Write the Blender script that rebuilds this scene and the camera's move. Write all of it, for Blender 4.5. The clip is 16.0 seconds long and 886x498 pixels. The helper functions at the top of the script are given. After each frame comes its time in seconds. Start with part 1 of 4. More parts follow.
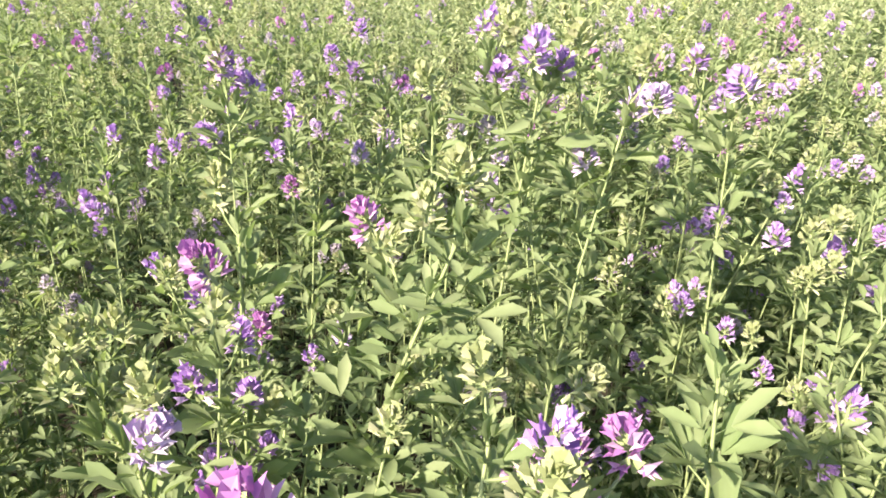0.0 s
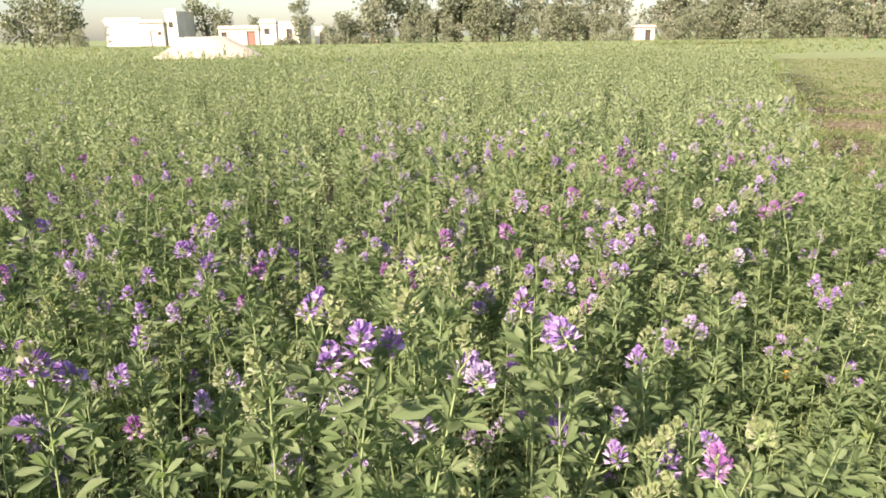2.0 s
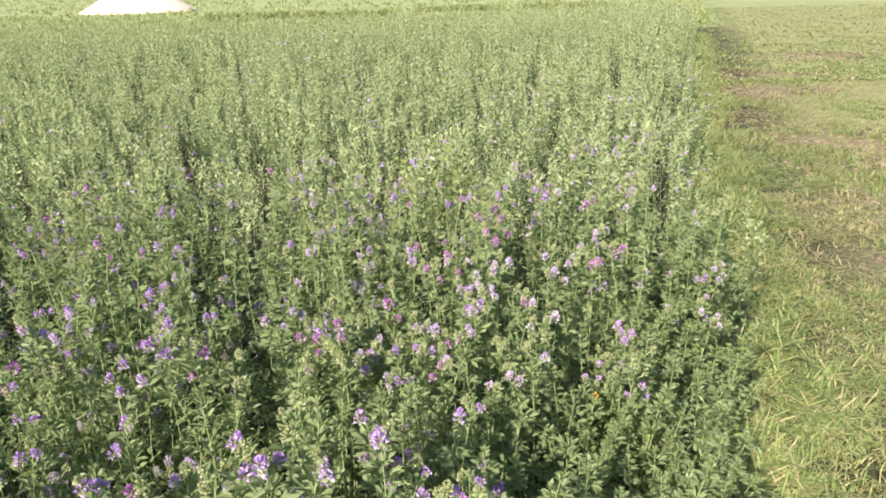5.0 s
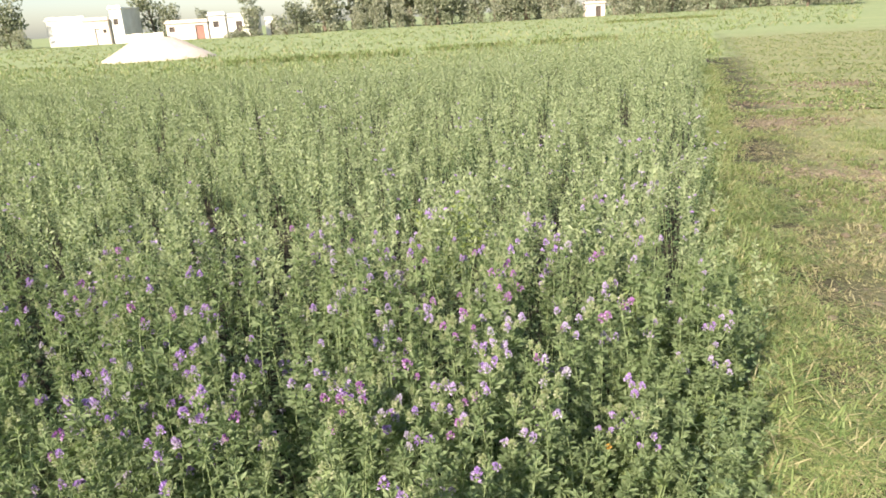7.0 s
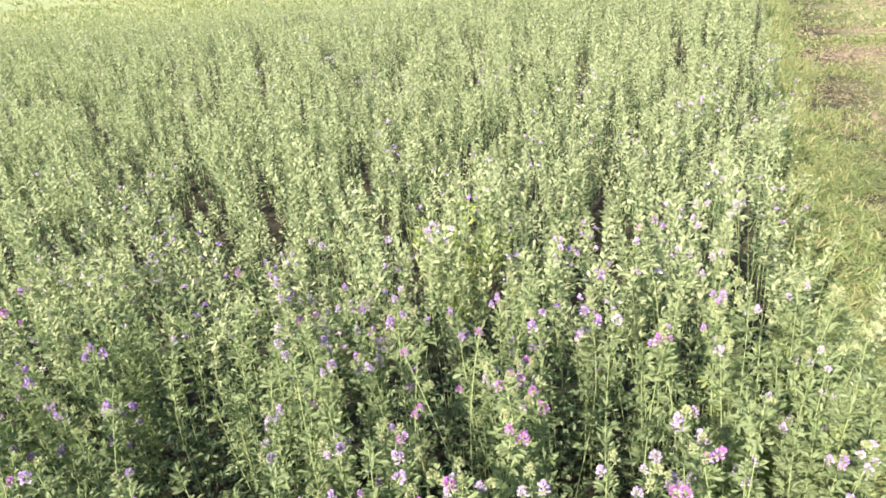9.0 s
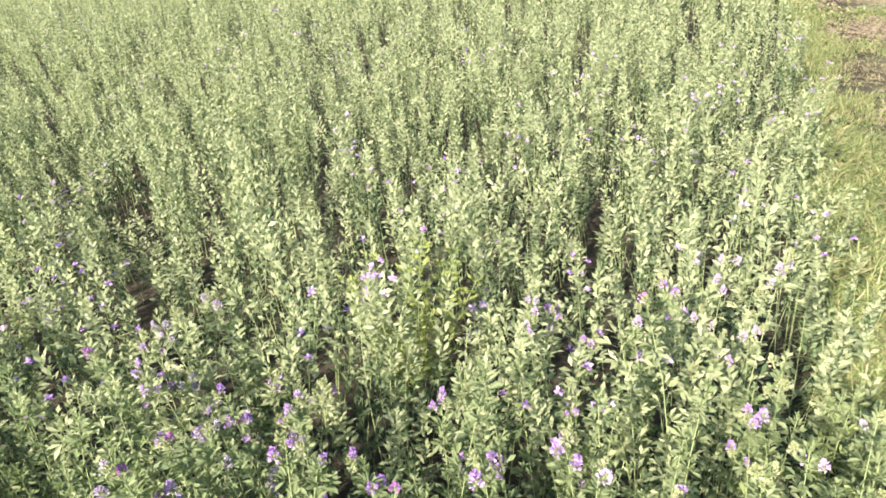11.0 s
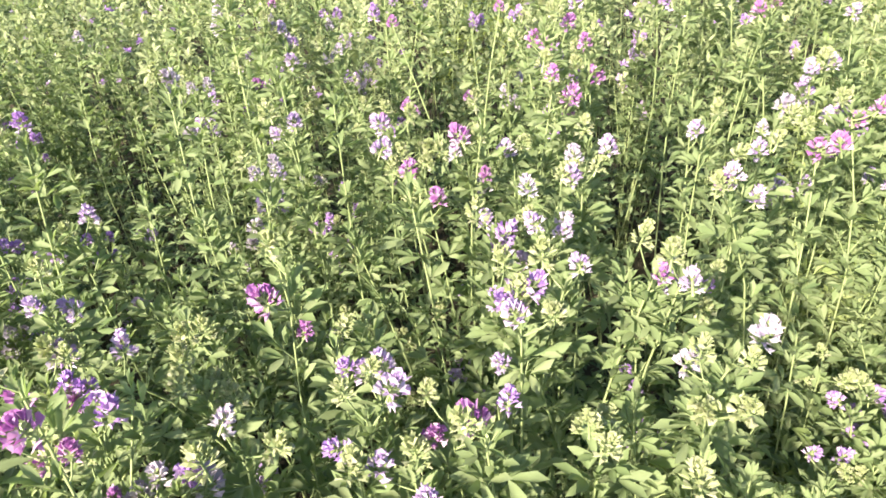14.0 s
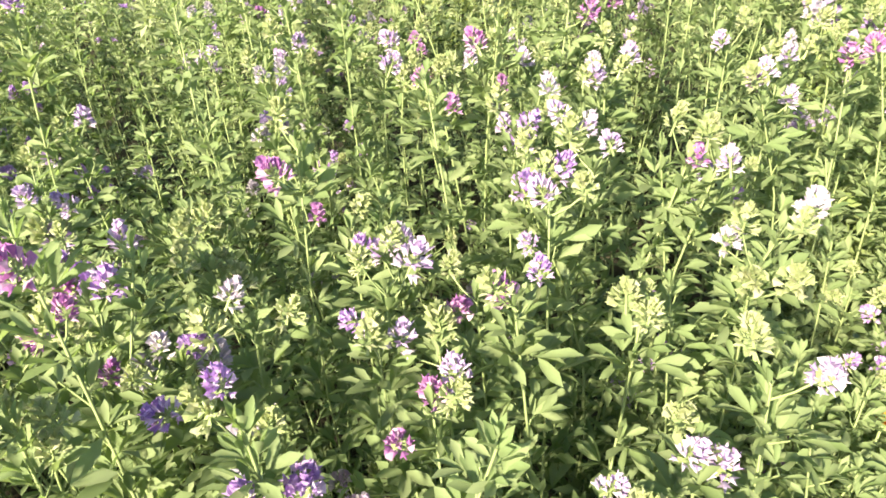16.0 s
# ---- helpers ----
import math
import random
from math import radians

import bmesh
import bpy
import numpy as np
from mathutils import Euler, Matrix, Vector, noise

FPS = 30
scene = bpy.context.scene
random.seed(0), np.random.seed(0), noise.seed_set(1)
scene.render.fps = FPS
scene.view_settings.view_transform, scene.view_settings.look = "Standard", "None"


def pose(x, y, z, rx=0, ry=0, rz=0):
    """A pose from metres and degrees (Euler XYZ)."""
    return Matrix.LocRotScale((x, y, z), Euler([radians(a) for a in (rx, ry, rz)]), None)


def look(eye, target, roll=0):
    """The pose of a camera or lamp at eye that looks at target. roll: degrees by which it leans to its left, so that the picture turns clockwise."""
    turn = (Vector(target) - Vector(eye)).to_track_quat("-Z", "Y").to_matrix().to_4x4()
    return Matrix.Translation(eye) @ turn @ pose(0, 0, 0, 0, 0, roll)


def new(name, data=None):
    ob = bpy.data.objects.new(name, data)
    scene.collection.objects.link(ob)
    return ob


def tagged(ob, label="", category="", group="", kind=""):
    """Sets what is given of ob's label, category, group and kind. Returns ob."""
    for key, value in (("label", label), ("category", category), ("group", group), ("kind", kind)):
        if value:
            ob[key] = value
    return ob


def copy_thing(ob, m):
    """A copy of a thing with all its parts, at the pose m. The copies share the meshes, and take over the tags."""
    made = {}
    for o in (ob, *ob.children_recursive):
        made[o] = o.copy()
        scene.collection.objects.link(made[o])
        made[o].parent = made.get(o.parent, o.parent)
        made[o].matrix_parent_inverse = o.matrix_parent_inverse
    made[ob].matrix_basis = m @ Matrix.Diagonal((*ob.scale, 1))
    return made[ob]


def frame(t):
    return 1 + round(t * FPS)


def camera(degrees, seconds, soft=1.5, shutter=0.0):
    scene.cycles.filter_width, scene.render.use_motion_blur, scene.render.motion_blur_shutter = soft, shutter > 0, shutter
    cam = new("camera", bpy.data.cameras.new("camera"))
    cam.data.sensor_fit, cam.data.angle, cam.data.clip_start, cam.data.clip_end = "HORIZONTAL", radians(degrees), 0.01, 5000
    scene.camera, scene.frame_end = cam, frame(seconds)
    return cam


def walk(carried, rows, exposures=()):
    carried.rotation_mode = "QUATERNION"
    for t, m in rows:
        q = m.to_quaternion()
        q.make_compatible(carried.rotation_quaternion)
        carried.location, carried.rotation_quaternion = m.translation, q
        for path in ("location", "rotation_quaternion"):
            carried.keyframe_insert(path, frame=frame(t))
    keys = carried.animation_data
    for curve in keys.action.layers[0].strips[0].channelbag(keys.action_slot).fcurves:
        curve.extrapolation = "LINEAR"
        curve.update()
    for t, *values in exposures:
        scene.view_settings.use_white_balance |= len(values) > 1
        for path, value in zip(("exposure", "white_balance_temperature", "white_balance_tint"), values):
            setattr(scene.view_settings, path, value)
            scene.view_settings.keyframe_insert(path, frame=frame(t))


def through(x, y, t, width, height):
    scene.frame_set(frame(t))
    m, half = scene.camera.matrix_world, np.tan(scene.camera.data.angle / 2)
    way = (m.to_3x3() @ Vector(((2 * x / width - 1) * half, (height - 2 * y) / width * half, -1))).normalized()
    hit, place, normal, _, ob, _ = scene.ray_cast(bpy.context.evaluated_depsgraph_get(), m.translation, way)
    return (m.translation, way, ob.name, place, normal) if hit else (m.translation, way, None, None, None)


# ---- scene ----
cam = camera(64.9, 16.0, soft=1.75)
PATH = [
    (0, (0.030, 0.008, 0.765), (-0.493, 1.755, -0.056), 0.37),
    (0.5, (0.032, 0.014, 0.786), (-0.445, 1.805, 0.035), 0.35),
    (1, (0.042, 0.025, 0.814), (-0.296, 1.872, 0.125), 0.54),
    (1.5, (0.039, 0.034, 0.833), (-0.263, 1.908, 0.204), -0.06),
    (2, (0.056, 0.047, 0.869), (-0.181, 1.944, 0.283), -0.79),
    (2.5, (0.081, 0.057, 0.910), (-0.158, 1.935, 0.263), -2.03),
    (3, (0.105, 0.057, 0.967), (-0.069, 1.942, 0.321), -1.81),
    (3.5, (0.127, 0.020, 1.017), (0.006, 1.914, 0.388), -0.50),
    (4, (0.156, -0.037, 1.088), (0.071, 1.833, 0.384), -1.26),
    (4.2, (0.165, -0.055, 1.102), (0.090, 1.804, 0.370), -0.71),
    (6.3, (0.213, -0.402, 1.291), (0.085, 1.479, 0.626), -3.22),
    (6.5, (0.210, -0.403, 1.293), (0.086, 1.488, 0.655), -3.19),
    (7, (0.204, -0.246, 1.258), (0.062, 1.644, 0.621), -3.34),
    (7.5, (0.208, -0.119, 1.249), (0.044, 1.754, 0.565), -3.45),
    (8, (0.224, 0.074, 1.266), (0.029, 1.927, 0.540), -4.07),
    (8.5, (0.242, 0.274, 1.292), (0.011, 2.103, 0.517), -5.03),
    (9, (0.268, 0.457, 1.322), (0.005, 2.263, 0.502), -5.85),
    (9.2, (0.275, 0.535, 1.313), (0.003, 2.333, 0.481), -5.85),
    (11.3, (0.349, 0.995, 1.264), (0.071, 2.755, 0.356), -5.76),
    (11.5, (0.349, 0.998, 1.237), (0.071, 2.754, 0.320), -5.59),
    (12, (0.336, 0.969, 1.146), (0.061, 2.708, 0.198), -5.52),
    (12.5, (0.309, 0.899, 1.061), (0.037, 2.618, 0.076), -5.76),
    (13, (0.268, 0.812, 0.970), (0.001, 2.500, -0.069), -6.05),
    (13.5, (0.223, 0.695, 0.903), (-0.039, 2.352, -0.187), -5.78),
    (14, (0.199, 0.641, 0.872), (-0.062, 2.288, -0.232), -5.33),
    (14.5, (0.196, 0.631, 0.846), (-0.059, 2.279, -0.258), -5.23),
    (15, (0.200, 0.646, 0.838), (-0.047, 2.295, -0.266), -5.12),
    (15.5, (0.190, 0.624, 0.814), (-0.056, 2.273, -0.290), -5.18),
    (16, (0.178, 0.621, 0.793), (-0.068, 2.270, -0.311), -4.89),
]
walk(cam, [(t, look(eye, target, roll)) for t, eye, target, roll in PATH],
     exposures=[(0.0, 2.08, 6450, 16), (1.0, 1.80, 6500, 17), (1.5, 1.60, 6500, 17), (2.0, 1.44, 6550, 16), (3.5, 1.44, 6450, 14), (4.2, 1.62, 6300, 13), (6.5, 1.50, 6250, 14), (7.2, 1.54, 6200, 14), (8.0, 1.84, 6150, 15),
                (9.0, 1.98, 6150, 18), (11.5, 2.02, 6150, 21), (12.5, 2.06, 6200, 19), (14.5, 2.24, 6600, 9), (16.0, 2.26, 7000, 3)])


# ---- light ----
SUN_EL, SUN_AZ = radians(34), radians(207)
world = bpy.data.worlds.new("sky")
scene.world = world
world.use_nodes = True
wn = world.node_tree
sky = wn.nodes.new("ShaderNodeTexSky")
sky.sky_type, sky.sun_disc = "NISHITA", False
sky.sun_elevation, sky.sun_rotation = SUN_EL, SUN_AZ
sky.dust_density, sky.air_density = 1.0, 1.0
wn.links.new(sky.outputs[0], wn.nodes["Background"].inputs[0])
wn.nodes["Background"].inputs[1].default_value = 0.068
sun_data = bpy.data.lights.new("sun", "SUN")
sun_data.energy, sun_data.angle, sun_data.color = 4.7, radians(2.0), (1.0, 0.885, 0.70)
sun = new("sun", sun_data)
sun_way = Vector((math.sin(SUN_AZ) * math.cos(SUN_EL), math.cos(SUN_AZ) * math.cos(SUN_EL), math.sin(SUN_EL)))
sun.matrix_world = look(sun_way * 60, (0, 0, 0))


# ---- materials ----
def material(name, rough=0.6):
    m = bpy.data.materials.new(name)
    m.use_nodes = True
    p = m.node_tree.nodes["Principled BSDF"]
    p.inputs["Roughness"].default_value = rough
    return m, m.node_tree, p


def ramp(nt, source, stops):
    r = nt.nodes.new("ShaderNodeValToRGB")
    while len(r.color_ramp.elements) < len(stops):
        r.color_ramp.elements.new(0.5)
    for e, (at, c) in zip(r.color_ramp.elements, stops):
        e.position, e.color = at, (*c, 1)
    nt.links.new(source, r.inputs[0])
    return r.outputs[0]


def noise_tex(nt, scale, detail=4.0, vector=None, rough=0.55):
    n = nt.nodes.new("ShaderNodeTexNoise")
    n.inputs["Scale"].default_value, n.inputs["Detail"].default_value = scale, detail
    n.inputs["Roughness"].default_value = rough
    if vector is None:
        vector = nt.nodes.new("ShaderNodeTexCoord").outputs["Object"]
    nt.links.new(vector, n.inputs["Vector"])
    return n.outputs[0]


def mix(nt, factor, a, b, blend="MIX"):
    n = nt.nodes.new("ShaderNodeMix")
    n.data_type, n.blend_type = "RGBA", blend
    for socket, value in ((n.inputs[0], factor), (n.inputs[6], a), (n.inputs[7], b)):
        if isinstance(value, (int, float)):
            socket.default_value = value
        elif isinstance(value, tuple):
            socket.default_value = (*value, 1)
        else:
            nt.links.new(value, socket)
    return n.outputs[2]


def bump(nt, p, height, strength, distance):
    b = nt.nodes.new("ShaderNodeBump")
    b.inputs["Strength"].default_value, b.inputs["Distance"].default_value = strength, distance
    nt.links.new(height, b.inputs["Height"])
    nt.links.new(b.outputs[0], p.inputs["Normal"])


def foliage(name, stops, through=0.35, rough=0.5, tint=(1.12, 1.2, 0.75), grain=60):
    """A leaf: colour varied leaf by leaf and by a fine grain, with light passing through it."""
    m, nt, p = material(name, rough)
    isle = nt.nodes.new("ShaderNodeNewGeometry").outputs["Random Per Island"]
    c = ramp(nt, isle, stops)
    n = noise_tex(nt, grain, 3)
    c = mix(nt, 0.35, c, ramp(nt, n, [(0.3, (0.45, 0.5, 0.4)), (0.7, (1.0, 1.0, 1.0))]), "MULTIPLY")
    nt.links.new(c, p.inputs["Base Color"])
    p.inputs["Specular IOR Level"].default_value = 0.22
    t = nt.nodes.new("ShaderNodeBsdfTranslucent")
    nt.links.new(mix(nt, 1.0, c, tint, "MULTIPLY"), t.inputs[0])
    s = nt.nodes.new("ShaderNodeMixShader")
    s.inputs[0].default_value = through
    nt.links.new(p.outputs[0], s.inputs[1])
    nt.links.new(t.outputs[0], s.inputs[2])
    nt.links.new(s.outputs[0], nt.nodes["Material Output"].inputs[0])
    return m


LEAF = foliage("alfalfa_leaf", [(0.0, (0.115, 0.17, 0.075)), (0.35, (0.16, 0.22, 0.10)), (0.7, (0.195, 0.25, 0.125)), (1.0, (0.24, 0.29, 0.155))], 0.48, 0.75)
YOUNG = foliage("alfalfa_tip", [(0.0, (0.195, 0.26, 0.115)), (0.5, (0.24, 0.30, 0.15)), (1.0, (0.29, 0.34, 0.185))], 0.50, 0.75)
MARGIN_LEAF = foliage("margin_alfalfa_leaf", [(0.0, (0.15, 0.21, 0.07)), (0.4, (0.215, 0.275, 0.10)), (1.0, (0.33, 0.38, 0.165))], 0.42, 0.7)
# darker copy of the leaf, holding the shade between plants in its colour
SHADED_LEAF = foliage("shaded_alfalfa_leaf", [(0.0, (0.055, 0.095, 0.040)), (0.5, (0.14, 0.195, 0.095)), (1.0, (0.27, 0.325, 0.18))], 0.24, 0.75)
# mint tips paled further, so sunlight on the distant tops sits in their colour
SUNLIT_MINT = foliage("sunlit_mint_tip", [(0.0, (0.25, 0.305, 0.16)), (0.5, (0.335, 0.38, 0.21)), (1.0, (0.42, 0.455, 0.275))], 0.42, 0.75)
STEM = foliage("alfalfa_stem", [(0.0, (0.23, 0.29, 0.13)), (1.0, (0.34, 0.40, 0.19))], 0.1, 0.5)
PETALS = {
    "purple": foliage("purple_petal", [(0.0, (0.25, 0.12, 0.41)), (0.45, (0.42, 0.26, 0.57)), (1.0, (0.66, 0.53, 0.75))], 0.3, 0.55, (1.1, 0.8, 1.2)),
    "magenta": foliage("magenta_petal", [(0.0, (0.28, 0.085, 0.31)), (0.55, (0.43, 0.21, 0.46)), (1.0, (0.64, 0.46, 0.64))], 0.3, 0.55, (1.2, 0.7, 1.1)),
    "lilac": foliage("lilac_petal", [(0.0, (0.38, 0.24, 0.50)), (0.5, (0.50, 0.39, 0.61)), (1.0, (0.63, 0.55, 0.66))], 0.3, 0.55, (1.05, 0.9, 1.1)),
    "bud": foliage("green_bud", [(0.0, (0.25, 0.30, 0.135)), (0.5, (0.32, 0.35, 0.18)), (1.0, (0.42, 0.42, 0.28))], 0.3, 0.6),
    "white": foliage("pale_petal", [(0.0, (0.38, 0.31, 0.45)), (0.5, (0.47, 0.41, 0.52)), (1.0, (0.58, 0.53, 0.57))], 0.3, 0.55, (1.0, 0.95, 1.0)),
}
GRASS = foliage("green_grass", [(0.0, (0.10, 0.155, 0.05)), (0.5, (0.195, 0.25, 0.09)), (1.0, (0.32, 0.36, 0.15))], 0.3)
DRY = foliage("dry_grass", [(0.0, (0.20, 0.20, 0.085)), (0.5, (0.31, 0.29, 0.14)), (1.0, (0.46, 0.41, 0.235))], 0.25)
TREE_LEAF = foliage("tree_leaf", [(0.0, (0.14, 0.16, 0.105)), (0.6, (0.235, 0.25, 0.17)), (1.0, (0.35, 0.345, 0.24))], 0.3, 0.6, grain=4)
GREY_LEAF = foliage("grey_green_leaf", [(0.0, (0.19, 0.205, 0.15)), (0.6, (0.31, 0.315, 0.225)), (1.0, (0.43, 0.42, 0.31))], 0.3, 0.6, grain=4)


def plain(name, stops, scale=3.0, rough=0.9, relief=0.3, depth=0.02, grain=40.0):
    m, nt, p = material(name, rough)
    a = noise_tex(nt, scale, 5)
    c = ramp(nt, a, stops)
    b = noise_tex(nt, grain, 3)
    c = mix(nt, 0.3, c, ramp(nt, b, [(0.3, (0.5, 0.5, 0.5)), (0.7, (1, 1, 1))]), "MULTIPLY")
    nt.links.new(c, p.inputs["Base Color"])
    bump(nt, p, b, relief, depth)
    return m


BROWN = foliage("withered_grass", [(0.0, (0.18, 0.15, 0.08)), (0.5, (0.28, 0.245, 0.135)), (1.0, (0.41, 0.36, 0.21))], 0.15)
BARK = plain("bark", [(0.3, (0.10, 0.075, 0.05)), (0.7, (0.22, 0.17, 0.12))], 2, 0.95)
SAND = plain("pale_sand", [(0.3, (0.44, 0.37, 0.29)), (0.7, (0.58, 0.50, 0.41))], 0.8, 0.95, 0.4, 0.05, 9)
WHITEWASH = plain("whitewashed_wall", [(0.3, (0.66, 0.63, 0.56)), (0.7, (0.82, 0.80, 0.74))], 0.6, 0.9, 0.2, 0.01, 8)
MUD = plain("mud_plaster", [(0.3, (0.52, 0.44, 0.37)), (0.7, (0.66, 0.58, 0.51))], 0.6, 0.95, 0.3, 0.02, 6)
GREYWALL = plain("grey_plaster", [(0.3, (0.50, 0.48, 0.45)), (0.7, (0.66, 0.63, 0.59))], 0.7, 0.95, 0.3, 0.02, 6)
REDDOOR = plain("red_brown_paint", [(0.3, (0.20, 0.09, 0.07)), (0.7, (0.30, 0.14, 0.10))], 2, 0.6)
DARKWOOD = plain("dark_wood", [(0.3, (0.04, 0.03, 0.025)), (0.7, (0.09, 0.07, 0.055))], 2, 0.8)
CLOD = plain("soil_clod", [(0.3, (0.085, 0.066, 0.042)), (0.7, (0.19, 0.155, 0.105))], 9, 1.0, 0.5, 0.01, 60)

# the edge of the crop on the ground: x = EDGE0 + EDGE1 * y
EDGE0, EDGE1, FIELD_END = 0.53, 0.285, 17.0


def ground_material():
    m, nt, p = material("ground_soil_and_grass", 1.0)
    p.inputs["Specular IOR Level"].default_value = 0.15
    at = nt.nodes.new("ShaderNodeTexCoord").outputs["Object"]
    sep = nt.nodes.new("ShaderNodeSeparateXYZ")
    nt.links.new(at, sep.inputs[0])

    def calc(op, a, b=None, c=None, clamp=False):
        n = nt.nodes.new("ShaderNodeMath")
        n.operation, n.use_clamp = op, clamp
        for s, v in zip(n.inputs, (a, b, c)):
            if v is None:
                continue
            if isinstance(v, (int, float)):
                s.default_value = v
            else:
                nt.links.new(v, s)
        return n.outputs[0]

    big, mid, fine = noise_tex(nt, 0.35, 4, at), noise_tex(nt, 2.2, 5, at), noise_tex(nt, 28, 5, at, 0.7)
    # soil darkened to near black, carrying the deep shade of the crop's gaps
    soil = mix(nt, 0.5, ramp(nt, mid, [(0.3, (0.032, 0.029, 0.02)), (0.7, (0.062, 0.054, 0.038))]), ramp(nt, fine, [(0.3, (0.02, 0.018, 0.012)), (0.75, (0.078, 0.068, 0.046))]))
    straw = mix(nt, 0.5, ramp(nt, mid, [(0.3, (0.19, 0.225, 0.09)), (0.55, (0.255, 0.265, 0.125)), (0.8, (0.32, 0.30, 0.16))]), ramp(nt, fine, [(0.3, (0.075, 0.075, 0.04)), (0.7, (0.31, 0.305, 0.165))]))
    fallow = mix(nt, ramp(nt, mid, [(0.60, (0, 0, 0)), (0.78, (0.3, 0.3, 0.3))]), straw, soil)
    green = mix(nt, 0.5, ramp(nt, big, [(0.35, (0.19, 0.24, 0.11)), (0.65, (0.27, 0.305, 0.15))]), ramp(nt, mid, [(0.3, (0.14, 0.19, 0.08)), (0.7, (0.28, 0.30, 0.155))]))
    side = calc("SUBTRACT", sep.outputs[0], calc("MULTIPLY_ADD", sep.outputs[1], EDGE1, EDGE0))
    side = calc("ADD", side, calc("MULTIPLY_ADD", mid, 0.5, -0.25))
    # dark soil runs on below the edge grass as shade between its blades
    right = calc("MULTIPLY_ADD", side, 1.5, -0.5, True)
    c = mix(nt, right, soil, fallow)
    deep = calc("ADD", sep.outputs[1], calc("MULTIPLY_ADD", big, 6.0, -3.0))
    far = calc("MAXIMUM", calc("MULTIPLY_ADD", deep, 0.22, -5.2, True), calc("MULTIPLY", calc("SUBTRACT", 1.0, right), calc("MULTIPLY_ADD", sep.outputs[1], 2.0, -32.6, True)))
    c = mix(nt, far, c, green)
    nt.links.new(c, p.inputs["Base Color"])
    bump(nt, p, fine, 0.6, 0.03)
    return m


# ---- mesh helpers ----
def link_mesh(name, data, mats, parent=None, label=""):
    ob = new(name, data)
    for m in mats if isinstance(mats, (list, tuple)) else (mats,):
        data.materials.append(m)
    if parent is not None:
        ob.parent = parent
    if label:
        ob["label"] = label
    return ob


def part(name, bm, mat, parent, label=""):
    data = bpy.data.meshes.new(name)
    bm.to_mesh(data)
    bm.free()
    return link_mesh(name, data, mat, parent, label)


def tri_mesh(name, verts, tris, index=None, smooth=False):
    """A mesh from arrays of corners and triangles."""
    verts, tris = np.asarray(verts, np.float32), np.asarray(tris, np.int32)
    data = bpy.data.meshes.new(name)
    data.vertices.add(len(verts))
    data.vertices.foreach_set("co", verts.ravel())
    data.loops.add(tris.size)
    data.loops.foreach_set("vertex_index", tris.ravel())
    data.polygons.add(len(tris))
    data.polygons.foreach_set("loop_start", np.arange(0, tris.size, 3, dtype=np.int32))
    if index is not None:
        data.polygons.foreach_set("material_index", np.asarray(index, np.int32))
    data.polygons.foreach_set("use_smooth", np.full(len(tris), smooth))
    data.update(calc_edges=True)
    return data


class Soup:
    """Gathers triangles of leaves, stems and petals."""

    def __init__(self):
        self.v, self.t, self.m, self.n = [], [], [], 0

    def add(self, verts, tris, mat=0):
        self.v.append(np.asarray(verts, float))
        self.t.append(np.asarray(tris, int) + self.n)
        self.m.append(np.full(len(tris), mat))
        self.n += len(verts)

    def arrays(self):
        return np.concatenate(self.v), np.concatenate(self.t), np.concatenate(self.m)

    def mesh(self, name, smooth=False):
        return tri_mesh(name, *self.arrays(), smooth)


def basis(way, up=(0, 0, 1)):
    """Columns: across, along, normal, for a leaf that points along way."""
    w = np.asarray(way, float) / np.linalg.norm(way)
    a = np.cross(w, up)
    a = a / np.linalg.norm(a) if np.linalg.norm(a) > 1e-4 else np.array([1.0, 0, 0])
    return np.stack([a, w, np.cross(a, w)], 1)


LEAFLET = np.array([(0, 0, 0), (-.12, .30, .05), (0, .32, -.03), (.12, .30, .05), (-.16, .70, .04), (0, .72, -.05), (.16, .70, .04), (0, 1, -.10)])
LEAFLET_T = [(0, 2, 1), (0, 3, 2), (1, 2, 5), (1, 5, 4), (2, 3, 6), (2, 6, 5), (4, 5, 7), (5, 6, 7)]
DIAMOND = np.array([(0, 0, 0), (-.19, .55, .05), (.19, .55, .05), (0, 1, -.05)])
DIAMOND_T = [(0, 2, 1), (1, 2, 3)]
FOLDED = np.array([(0, 0, 0), (-.17, .62, .06), (0, .62, -.03), (.17, .62, .06), (0, 1, -.08)])
FOLDED_T = [(0, 2, 1), (0, 3, 2), (1, 2, 4), (2, 3, 4)]
SHAPES = {0: (DIAMOND, DIAMOND_T), 1: (LEAFLET, LEAFLET_T), 2: (FOLDED, FOLDED_T)}


def leaflet(soup, at, way, size, rng, mat=0, fine=True, wide=1.0, roll=0.5):
    b = basis(way)
    a = rng.normal(0, roll)
    c, s = math.cos(a), math.sin(a)
    b = b @ np.array([[c, 0, s], [0, 1, 0], [-s, 0, c]])
    form, tris = SHAPES[int(fine)]
    soup.add((form * np.array([size * wide, size, size])) @ b.T + at, tris, mat)


def tube(soup, path, radii, sides=4, mat=0):
    path = np.asarray(path, float)
    ways = np.gradient(path, axis=0)
    rings = []
    for p, w, r in zip(path, ways, radii):
        b = basis(w, (0.3, 1, 0.1))
        a = np.arange(sides) * 2 * math.pi / sides
        rings.append(p + r * (np.cos(a)[:, None] * b[:, 0] + np.sin(a)[:, None] * b[:, 2]))
    tris = []
    for i in range(len(path) - 1):
        for j in range(sides):
            q = (i * sides + j, i * sides + (j + 1) % sides, (i + 1) * sides + (j + 1) % sides, (i + 1) * sides + j)
            tris += [(q[0], q[1], q[2]), (q[0], q[2], q[3])]
    soup.add(np.concatenate(rings), tris, mat)


